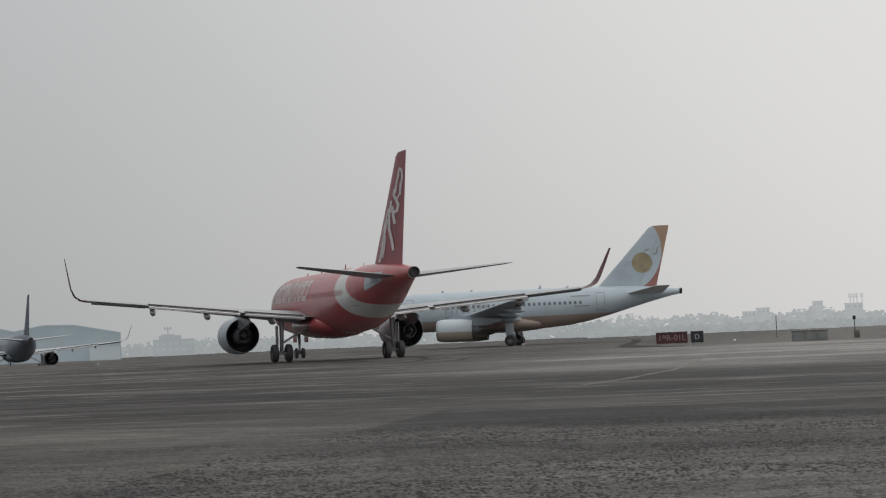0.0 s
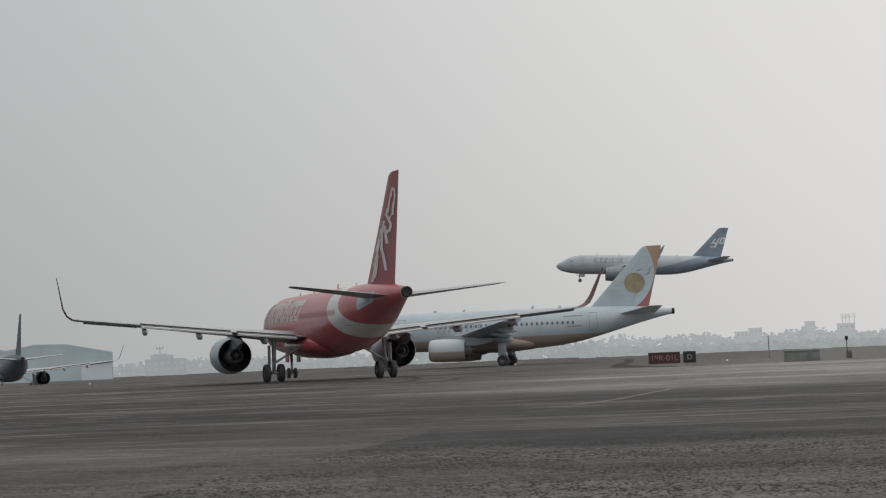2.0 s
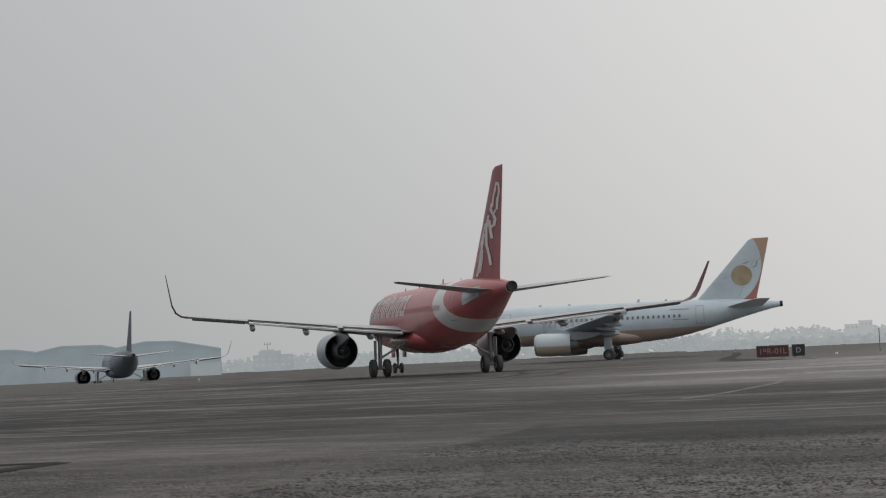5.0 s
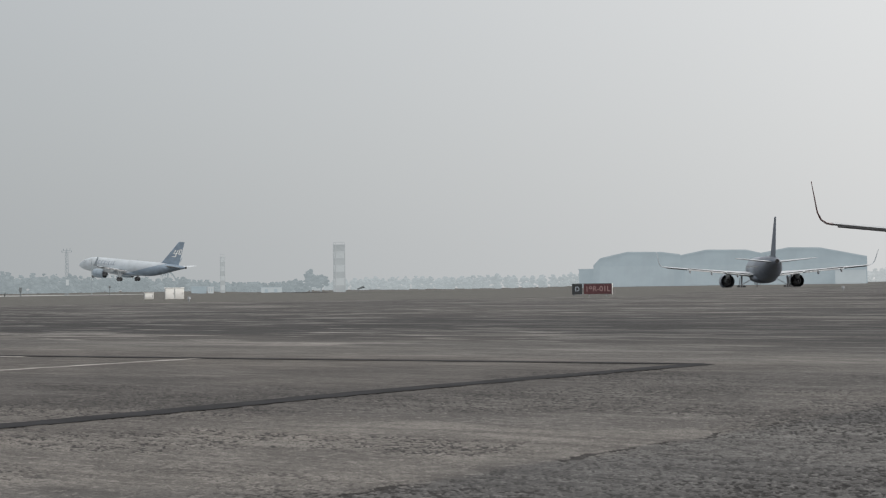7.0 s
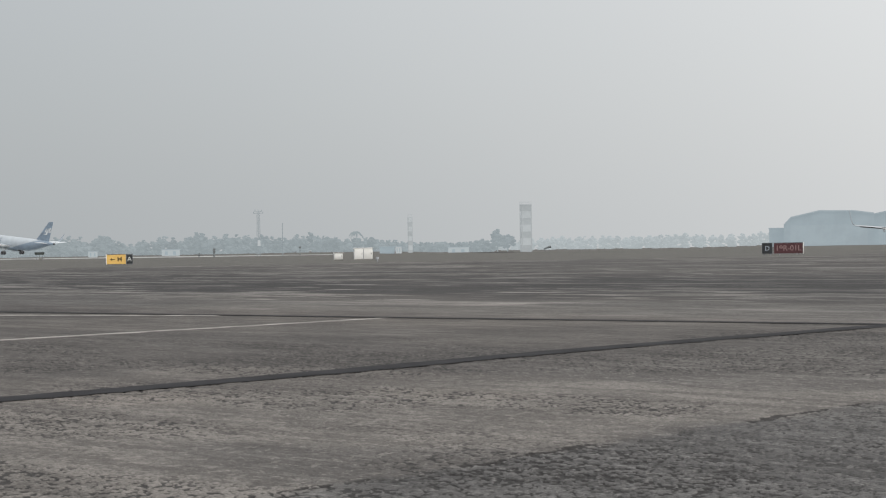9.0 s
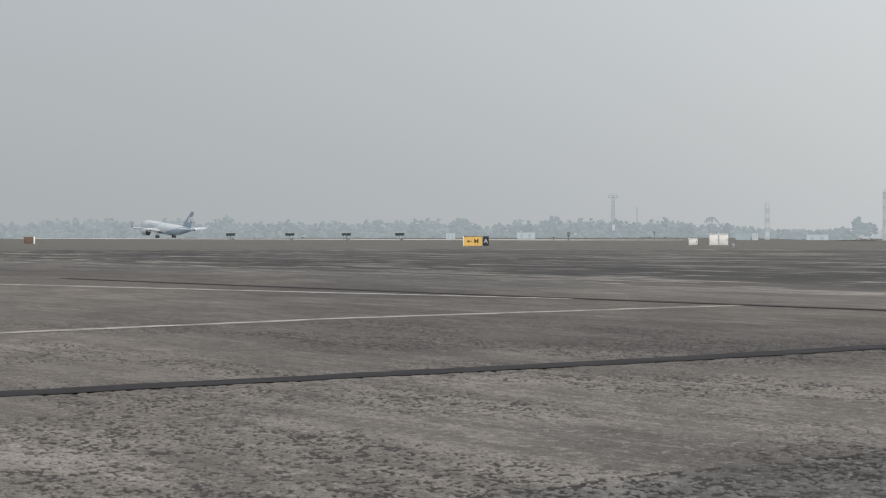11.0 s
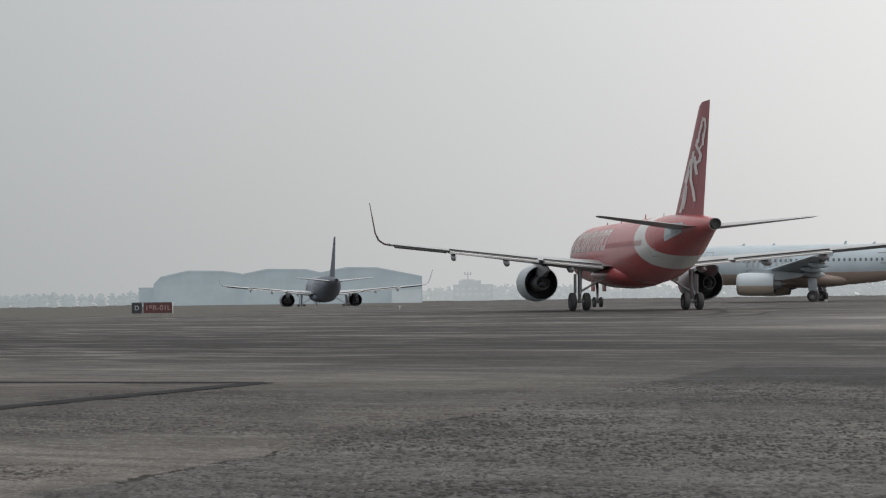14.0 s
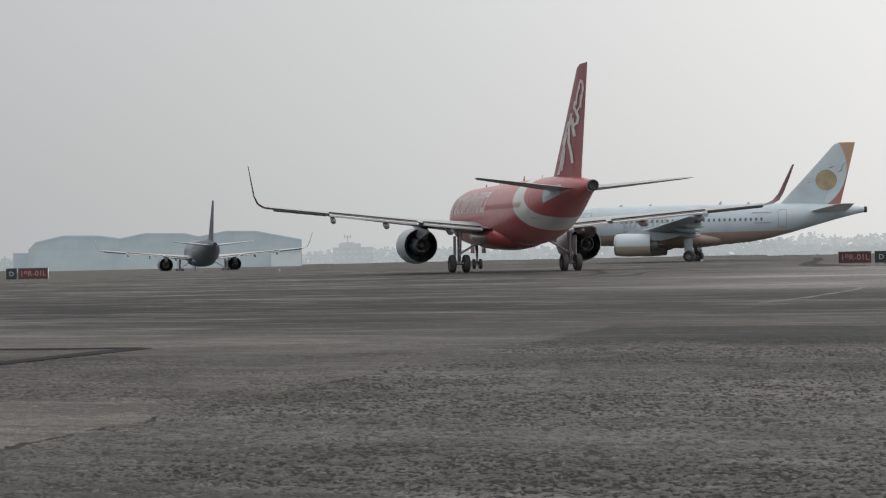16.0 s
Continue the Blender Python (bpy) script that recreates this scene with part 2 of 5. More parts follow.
def box(bm, x, y, z, sx, sy, sz, m=None, bevel=0.0):
    made = bmesh.ops.create_cube(bm, size=1.0, matrix=(m or Matrix()) @ Matrix.Translation((x, y, z)) @ Matrix.Diagonal((sx, sy, sz, 1)))
    if bevel:
        edges = list({e for v in made["verts"] for e in v.link_edges})
        bmesh.ops.bevel(bm, geom=edges, offset=bevel, segments=2, affect="EDGES", profile=0.6)
    return bm


def tube(bm, a, b, r0, r1=None, seg=10):
    a, b = Vector(a), Vector(b)
    r1 = r0 if r1 is None else r1
    q = (b - a).to_track_quat("Z", "Y")
    ring = lambda c, r: [c + q @ Vector((r * math.cos(k * math.tau / seg), r * math.sin(k * math.tau / seg), 0)) for k in range(seg)]
    return loft(bm, [ring(a, r0), ring(b, r1)])


def spin(bm, profile, centre, seg=28, close=False):
    """Turn (x, r) pairs round an axis along x through centre."""
    cx, cy, cz = centre
    rings = [[Vector((cx + x, cy + r * math.cos(k * math.tau / seg), cz + r * math.sin(k * math.tau / seg))) for k in range(seg)] for x, r in profile]
    return loft(bm, rings, close)


FOIL = [(1.0, 0.02), (0.72, 0.40), (0.45, 0.86), (0.25, 1.0), (0.10, 0.78), (0.025, 0.42), (0.0, 0.0),
        (0.025, -0.36), (0.10, -0.62), (0.25, -0.72), (0.45, -0.60), (0.72, -0.26), (1.0, -0.02)]


def foil(le, chord, thick, up, camber=True):
    """A wing section from its leading edge, aft along x."""
    le, up = Vector(le), Vector(up)
    return [le + Vector((f * chord, 0, 0)) + up * (thick * 0.5 * (h if camber or h >= 0 else h / 0.72)) for f, h in FOIL]


GEAR_X = 17.9  # main gear, aft of the nose


STRETCH = [0.0, 0.0]  # metres added before and behind the wing box


def at(x, y, z):
    """A point of the airframe: x aft of the nose, y to starboard, z over the ground."""
    fore, aft = STRETCH
    d = -fore * smooth(x, 11.0, 9.5) if x < 11 else aft * smooth(x, 21.5, 24.0)
    return Vector((x + d - GEAR_X, y, z))


def smooth(v, lo, hi):
    f = min(1.0, max(0.0, (v - lo) / (hi - lo)))
    return f * f * (3 - 2 * f)


STATIONS = [(0.02, 0.05, 3.40, 3.30), (0.12, 0.30, 3.66, 3.06), (0.4, 0.62, 3.93, 2.78), (1.0, 1.0, 4.28, 2.45), (1.7, 1.28, 4.66, 2.22), (2.5, 1.52, 5.15, 2.05),
            (3.4, 1.74, 5.50, 1.92), (4.6, 1.90, 5.76, 1.82), (6.0, 1.975, 5.88, 1.77), (10, 1.975, 5.90, 1.76), (14, 1.975, 5.90, 1.76), (18, 1.975, 5.90, 1.76),
            (22, 1.975, 5.90, 1.76), (24, 1.97, 5.90, 1.80), (26, 1.93, 5.90, 1.98), (28, 1.80, 5.89, 2.34), (30, 1.57, 5.86, 2.85), (32, 1.25, 5.80, 3.42),
            (34, 0.90, 5.69, 3.98), (35.6, 0.60, 5.54, 4.40), (36.8, 0.38, 5.40, 4.68), (37.5, 0.28, 5.33, 4.80)]


def station(x):
    for (x0, *a), (x1, *b) in zip(STATIONS, STATIONS[1:]):
        if x <= x1:
            f = max(0.0, (x - x0) / (x1 - x0))
            return [p + (q - p) * f for p, q in zip(a, b)]
    return STATIONS[-1][1:]


def skin(x, z, side, out=0.0):
    """A point of the fuselage side at height z."""
    w, top, bot = station(x)
    mid, h = (top + bot) / 2, (top - bot) / 2
    k = max(-1.0, min(1.0, (z - mid) / h))
    return at(x, side * (w * math.sqrt(max(0.0, 1 - k * k)) + out), z)


def patch(bm, outline, side, out=0.012):
    """A thin plate on the fuselage side from an (x, z) outline."""
    vs = [bm.verts.new(skin(x, z, side, out)) for x, z in outline]
    bm.faces.new(vs if side > 0 else list(reversed(vs)))
    return bm


def side_bar(bm, x0, x1, z0, z1, side, lean=0.0, out=0.014, n=4):
    """A slanting bar of paint that follows the fuselage side."""
    for i in range(n):
        za, zb = z0 + (z1 - z0) * i / n, z0 + (z1 - z0) * (i + 1) / n
        la, lb = lean * i / n, lean * (i + 1) / n
        patch(bm, [(x0 + la, za), (x1 + la, za), (x1 + lb, zb), (x0 + lb, zb)], side, out)
    return bm


FIN = ((28.9, 35.05, 5.55), (34.55, 36.55, 11.95))


def fin_at(f, z, side, out=0.012):
    """A point on the fin's side: f along the chord, height z."""
    (a0, b0, z0), (a1, b1, z1) = FIN
    k = (z - z0) / (z1 - z0)
    le, te = a0 + (a1 - a0) * k, b0 + (b1 - b0) * k
    th = (0.55 + (0.24 - 0.55) * k) * 0.5
    hs = sorted((p for p in FOIL if p[1] >= 0), key=lambda p: p[0])
    h = np.interp(f, [p[0] for p in hs], [p[1] for p in hs])
    return at(le + (te - le) * f, side * (th * float(h) + out), z)


def fin_plate(bm, pts, side, out=0.012):
    vs = [bm.verts.new(fin_at(f, z, side, out)) for f, z in pts]
    bm.faces.new(vs)
    return bm


SPAN = [(1.2, 11.3, 7.4, 0.95, 2.85), (2.2, 11.9, 6.75, 0.85, 2.92), (6.4, 14.15, 4.15, 0.52, 3.32), (11.5, 16.8, 2.85, 0.33, 3.82), (16.5, 19.4, 1.55, 0.18, 4.30)]


def span_at(y):
    return [float(np.interp(y, [s[0] for s in SPAN], [s[k] for s in SPAN])) for k in (1, 2, 3, 4)]


def wheel(parent, x, y, r, w):
    bm = bmesh.new()
    prof = [(-w * 0.5, r * 0.55), (-w * 0.5, r * 0.82), (-w * 0.36, r * 0.97), (-w * 0.12, r), (w * 0.12, r), (w * 0.36, r * 0.97), (w * 0.5, r * 0.82), (w * 0.5, r * 0.55)]
    rings = [[Vector((x - GEAR_X + q * math.cos(k * math.tau / 24), y + p, r + q * math.sin(k * math.tau / 24))) for k in range(24)] for p, q in prof]
    loft(bm, rings, False)
    tyre = part("tyre", bm, M["tyre"], parent, "black rubber aircraft tyre")
    bm = bmesh.new()
    prof = [(-w * 0.34, r * 0.05), (-w * 0.38, r * 0.3), (-w * 0.46, r * 0.56), (w * 0.46, r * 0.56), (w * 0.38, r * 0.3), (w * 0.34, r * 0.05)]
    loft(bm, [[Vector((x - GEAR_X + q * math.cos(k * math.tau / 16), y + p, r + q * math.sin(k * math.tau / 16))) for k in range(16)] for p, q in prof])
    part("hub", bm, M["hub"], tyre, "grey metal wheel hub")


def airliner(m, label, look_, nacelle_r=1.24, windows=True, group="", sharklets=True, stretch=(0.0, 0.0)):
    """A narrow-body twin-jet on its wheels; origin on the ground between the main wheels, nose towards -x."""
    STRETCH[:] = stretch
    root = thing("airliner", m, label, "airplane", group)
    # fuselage
    bm, seg = bmesh.new(), 36
    rings = []
    for x, w, top, bot in STATIONS:
        mid, h = (top + bot) / 2, (top - bot) / 2
        rings.append([at(x, w * math.cos(k * math.tau / seg), mid + h * math.sin(k * math.tau / seg)) for k in range(seg)])
    loft(bm, rings)
    body = part("fuselage", bm, look_["body"], root)
    bm = bmesh.new()
    spin(bm, [(-0.1, 0.31), (0.14, 0.30), (0.17, 0.25), (0.08, 0.20), (0.06, 0.01)], at(37.48, 0, 5.065), 18)
    part("exhaust_outlet", bm, M["slot"], body, "dark round tail exhaust outlet")
    bm = bmesh.new()
    prof = [(10.6, 1.2, 1.95), (11.6, 1.85, 1.62), (13.5, 2.08, 1.45), (17.0, 2.10, 1.42), (19.0, 1.95, 1.5), (20.6, 1.45, 1.66), (21.6, 0.8, 1.85)]
    loft(bm, [[at(x, w * math.cos(a), 2.35 + (2.35 - b) * math.sin(a)) for a in [k * math.tau / 24 for k in range(24)]] for x, w, b in prof])
    part("belly_fairing", bm, look_.get("belly", look_["body"]), body)
    # cockpit glass
    for side in (-1, 1):
        for x0, x1, z0, z1 in ((1.75, 2.35, 4.18, 4.66), (2.42, 3.0, 4.2, 4.78), (3.06, 3.6, 4.25, 4.72)):
            bm = bmesh.new()
            patch(bm, [(x0, z0), (x1, z0 + 0.02), (x1 - 0.05, z1), (x0 + 0.12, z1 - 0.08)], side, 0.015)
            part("windscreen_pane", bm, M["glass"], body, "", False)
    # doors and cabin windows
    for side in (-1, 1):
        for x0 in (5.0, 28.85):
            bm = bmesh.new()
            for xa, xb, za, zb in ((x0, x0 + 0.05, 3.4, 5.2), (x0 + 0.8, x0 + 0.85, 3.4, 5.2), (x0, x0 + 0.85, 3.37, 3.43), (x0, x0 + 0.85, 5.17, 5.23)):
                side_bar(bm, xa, xb, za, zb, side, 0, 0.01, 5 if zb - za > 1 else 1)
            part("door_seam", bm, M["grey_mark"], body, "", False)
    if windows:
        bm = bmesh.new()
        r = 0.17
        vs = [bm.verts.new((0.72 * r * math.copysign(abs(math.cos(a)) ** 0.7, math.cos(a)), 0, 1.05 * r * math.copysign(abs(math.sin(a)) ** 0.7, math.sin(a)))) for a in [k * math.tau / 12 for k in range(12)]]
        bm.faces.new(vs)
        pane = mesh_from("cabin_window", bm, look_.get("pane", M["glass"]), False)
        grid = np.arange(4.0, 33.0, 0.02)
        true_x = [at(g, 0, 0).x for g in grid]
        first, last_ = at(6.9, 0, 0).x, at(27.2, 0, 0).x
        for side in (-1, 1):
            for k in range(int((last_ - first) / 0.5334) + 1):
                x = float(np.interp(last_ - k * 0.5334, true_x, grid))
                p, q = skin(x, 4.25, side, 0.014), skin(x, 4.35, side, 0.014)
                tilt = math.atan2(q.y - p.y, 0.1)
                shared("cabin_window", pane, body, Matrix.Translation(p) @ pose(0, 0, 0, -math.degrees(tilt), 0, 0))
    # wings, one each side
    for side in (-1, 1):
        bm = bmesh.new()
        loft(bm, [foil(at(le, side * y, z), c, t * 1.15, (0, 0, 1)) for y, le, c, t, z in SPAN])
        wing = part("wing", bm, look_.get("wing", M["wing"]), root, "pale grey metal wing")
        # flap and aileron gap on the rear upper surface, seen as a dark line from behind
        for ya, yb in ((2.4, 6.2), (6.6, 12.6), (12.8, 16.2)):
            bm = bmesh.new()
            rings = []
            for y in (ya, yb):
                le, c, t, z = span_at(y)
                te = at(le + c, side * y, z)
                drop, back = (0.10, 0.30) if yb < 13 else (0.05, 0.06)
                rings.append([te + Vector((-0.30, 0, 0.02)), te + Vector((back, 0, -drop)), te + Vector((back - 0.03, 0, -drop - 0.10)), te + Vector((-0.45, 0, -0.20)), te + Vector((-0.55, 0, -0.08))])
            loft(bm, rings)
            if yb < 13:
                flap = part("flap", bm, M["flap"], wing, "trailing-edge flap in grey paled as lit")
                bm, rings = bmesh.new(), []
                for y in (ya, yb):
                    le, c, t, z = span_at(y)
                    te = at(le + c, side * y, z)
                    rings.append([te + Vector((-0.32, 0, 0.03)), te + Vector((-0.20, 0, 0.005)), te + Vector((-0.20, 0, 0.085)), te + Vector((-0.45, 0, 0.12))])
                loft(bm, rings)
                part("spoiler_edge", bm, M["slot"], flap, "dark slot along the spoiler edge")
            else:
                part("aileron", bm, M["wing_dark"], wing, "dark grey aileron")
        for y, ln in ((4.4, 2.6), (8.7, 2.5), (12.3, 2.1)):
            le, c, t, z = span_at(y)
            x0, bm = le + c - ln * 0.72, bmesh.new()
            rings = [[at(x0 + ln * f, side * y + r * 0.75 * math.cos(a), z - 0.22 - dz + r * 1.25 * math.sin(a)) for a in [k * math.tau / 12 for k in range(12)]]
                     for f, r, dz in ((0, 0.03, 0.0), (0.12, 0.14, 0.06), (0.4, 0.21, 0.16), (0.75, 0.17, 0.22), (1.0, 0.03, 0.25))]
            loft(bm, rings)
            part("track_fairing", bm, look_.get("wing", M["wing"]), wing, "grey canoe-shaped flap fairing")
        if sharklets:
            bm, rings = bmesh.new(), []
            for y, z, x, c, t, ang in ((16.45, 4.27, 19.37, 1.52, 0.18, 8), (16.85, 4.34, 19.7, 1.36, 0.14, 22), (17.2, 4.56, 20.05, 1.2, 0.12, 48), (17.45, 5.02, 20.45, 0.9, 0.10, 72), (17.68, 6.0, 21.2, 0.64, 0.08, 80), (17.88, 6.88, 21.85, 0.36, 0.05, 81)):
                a = radians(ang)
                rings.append(foil(at(x, side * y, z), c, t, (0, -side * math.sin(a), math.cos(a))))
            loft(bm, rings)
            part("winglet", bm, look_.get("winglet", look_.get("wing", M["wing"])), wing, look_.get("winglet_label", "upturned wing tip"))
        else:
            bm = bmesh.new()
            loft(bm, [[at(19.5, side * 16.5, 4.3), at(21.2, side * 16.5, 4.25), at(21.2, side * 16.54, 4.25), at(19.5, side * 16.54, 4.3)], [at(20.6, side * 16.55, 4.95), at(21.5, side * 16.55, 4.95), at(21.5, side * 16.57, 4.95), at(20.6, side * 16.57, 4.95)]])
            part("wingtip_fence", bm, look_.get("wing", M["wing"]), wing, "small wing tip fence")
        # tailplane
        bm = bmesh.new()
        loft(bm, [foil(at(31.6, side * 0.4, 4.95), 4.0, 0.42, (0, 0, 1)), foil(at(32.3, side * 1.4, 5.03), 3.5, 0.36, (0, 0, 1)), foil(at(35.05, side * 6.05, 5.5), 1.5, 0.14, (0, 0, 1)), foil(at(35.4, side * 6.22, 5.52), 1.1, 0.06, (0, 0, 1))])
        part("tailplane", bm, look_.get("tailplane", look_.get("wing", M["wing"])), root, look_.get("tailplane_label", "grey tailplane"))
        # engine
        R, ey, ez = nacelle_r, side * 5.75, 1.80
        hub_ = at(12.0, ey, ez) - Vector((12.0, 0, 0))
        bm = bmesh.new()
        spin(bm, [(11.2, R * 0.78), (10.72, R * 0.80), (10.62, R * 0.86), (10.75, R * 0.93), (11.3, R), (12.2, R * 1.02), (13.2, R * 1.0), (14.3, R * 0.92), (14.31, R * 0.895)], hub_, 32)
        cowl = part("engine_cowl", bm, look_["cowl"], root, look_.get("cowl_label", "rounded engine cowling"))
        bm = bmesh.new()
        spin(bm, [(10.78, R * 0.94), (10.64, R * 0.885), (10.60, R * 0.85), (10.70, R * 0.79)], hub_, 32)
        part("intake_lip", bm, M["nacelle_lip"], cowl, "bare metal intake lip")
        bm = bmesh.new()
        spin(bm, [(11.25, 0.0), (11.6, 0.25), (11.75, R * 0.80), (12.2, R * 0.80), (12.6, R * 0.80), (12.7, R * 0.5)], hub_, 24)
        part("fan", bm, M["fan"], cowl, "dark engine fan")
        bm = bmesh.new()
        spin(bm, [(14.30, R * 0.895), (13.6, R * 0.88), (12.5, R * 0.84), (12.45, 0.02)], hub_, 28)
        part("fan_duct", bm, M["duct"], cowl, "dark rear fan duct")
        bm = bmesh.new()
        spin(bm, [(12.4, R * 0.58), (13.6, R * 0.54), (14.6, R * 0.44), (15.0, R * 0.36), (15.0, R * 0.33), (14.4, R * 0.34), (14.4, R * 0.22), (15.1, R * 0.14), (15.5, 0.02)], hub_, 24)
        part("core_nozzle", bm, M["nozzle"], cowl, "dark metal core exhaust nozzle")
        bm = bmesh.new()
        rings = []
        for x, w, z0, z1 in ((11.6, 0.06, 2.85, 3.08), (12.6, 0.22, 2.6, 3.32), (14.2, 0.26, 2.2, 3.2), (15.6, 0.22, 2.25, 3.0), (17.2, 0.06, 2.6, 2.85)):
            rings.append([at(x, ey - w, z0), at(x, ey + w, z0), at(x, ey + w, z1), at(x, ey - w, z1)])
        loft(bm, rings)
        part("pylon", bm, look_.get("wing", M["wing"]), wing, "grey engine pylon")
        # main gear
        gy = side * 3.795
        bm = bmesh.new()
        tube(bm, at(17.9, gy, 0.55), at(17.8, gy * 0.985, 2.7), 0.12, 0.17)
        tube(bm, at(17.9, gy - 0.62, 0.58), at(17.9, gy + 0.62, 0.58), 0.09)
        leg = part("main_gear_leg", bm, M["strut"], root, "grey metal main landing gear leg")
        bm = bmesh.new()
        tube(bm, at(17.85, gy, 1.2), at(17.8, side * 1.9, 2.3), 0.07)
        tube(bm, at(17.95, gy, 0.75), at(18.35, gy, 1.15), 0.05)
        tube(bm, at(18.35, gy, 1.15), at(17.95, gy, 1.55), 0.05)
        part("side_brace", bm, M["strut"], leg)
        bm = bmesh.new()
        box(bm, 17.85 - GEAR_X, gy + side * 0.28, 1.75, 0.85, 0.05, 1.3, None, 0.02)
        part("gear_door", bm, look_.get("wing", M["wing"]), leg, "grey gear door on the leg")
        for dy in (-0.465, 0.465):
            wheel(leg, 17.9, gy + dy, 0.585, 0.42)
    # nose gear
    bm = bmesh.new()
    tube(bm, at(5.1, 0, 0.38), at(5.0, 0, 2.0), 0.08, 0.11)
    tube(bm, at(5.1, -0.34, 0.38), at(5.1, 0.34, 0.38), 0.06)
    tube(bm, at(5.05, 0, 1.0), at(4.1, 0, 2.1), 0.05)
    leg = part("nose_gear_leg", bm, M["strut"], root, "grey metal nose gear leg")
    for side in (-1, 1):
        wheel(leg, 5.1, side * 0.25, 0.38, 0.22)
        bm = bmesh.new()
        box(bm, 5.5 - GEAR_X, side * 0.42, 1.55, 1.3, 0.04, 0.75, None, 0.015)
        part("nose_gear_door", bm, look_.get("belly", look_["body"]), leg)
    # fin with dorsal fillet, and rudder
    (a0, b0, z0), (a1, b1, z1) = FIN

    def fin_ring(le, te, z, th):
        return [at(le + f * (te - le), th * 0.5 * (h if h >= 0 else h / 0.72), z) for f, h in FOIL]

    bm = bmesh.new()
    loft(bm, [fin_ring(a0 - 1.6, b0, z0 - 0.25, 0.5), fin_ring(a0 + 0.15, b0 + 0.03, z0 + 0.35, 0.55), fin_ring(a0 + (a1 - a0) * 0.5, (b0 + b1) / 2, (z0 + z1) / 2, 0.40), fin_ring(a1 - 0.1, b1 - 0.02, z1 - 0.2, 0.25), fin_ring(a1 + 0.35, b1, z1, 0.16)])
    fin = part("fin", bm, look_["fin"], root)
    bm = bmesh.new()
    for side in (-1, 1):
        for k in range(6):
            za, zb = z0 + 0.5 + k * 0.93, z0 + 0.5 + (k + 1) * 0.93
            fin_plate(bm, [(0.68, za), (0.687, za), (0.687, zb), (0.68, zb)], side)
    part("rudder_seam", bm, M["grey_mark"], fin, "", False)
    # blade aerials and lights on the back
    for x, h in ((8.5, 0.22), (13.2, 0.20), (20.5, 0.34), (25.5, 0.20)):
        bm = bmesh.new()
        loft(bm, [[at(x, -0.02, 5.86), at(x + 0.35, -0.02, 5.86), at(x + 0.35, 0.02, 5.86), at(x, 0.02, 5.86)], [at(x + 0.22, -0.01, 5.88 + h), at(x + 0.4, -0.01, 5.88 + h), at(x + 0.4, 0.01, 5.88 + h), at(x + 0.22, 0.01, 5.88 + h)]])
        part("blade_aerial", bm, look_["body"], body)
    return root


def finish(ob):
    """The fuselage and fin of an airliner."""
    return [c for c in ob.children if c.name.startswith("fuselage")][0], [c for c in ob.children if c.name.startswith("fin")][0]


def heading(x, y, z, az, pitch=0.0):
    """Pose of an airliner on its wheels with its nose towards azimuth az, nose up by pitch degrees."""
    return pose(x, y, z, 0, 0, -90 - az) @ pose(0, 0, 0, 0, pitch, 0)


# ---- ground ----
def ground_z(x, y):
    """The apron is level; it falls away past the taxiway on the right and behind the taxiway ahead."""
    r, az = math.hypot(x, y), math.degrees(math.atan2(x, y))
    z = -0.72 * smooth(az, 9.5, 14.5) * (1 - smooth(az, 60, 110)) * smooth(r, 105, 150)
    z -= 1.12 * smooth(r, 232, 266) * smooth(az, -26, -19) * (1 - smooth(az, 60, 110)) * (1 - 0.6 * smooth(az, 9.5, 14.5))
    z -= 0.80 * smooth(r, 290, 340) * smooth(az, -19, -26) * smooth(az, -150, -110)
    z -= 1.2 * smooth(r, 300, 380) * smooth(az, -30, -27) * (1 - smooth(az, -19, -16))
    z -= 14.0 * smooth(r, 1100, 1300)
    return z + 0.10 * smooth(r, 120, 180) * smooth(az, -2, 3) * (1 - smooth(az, 8, 10)) * (1 - smooth(r, 215, 240))


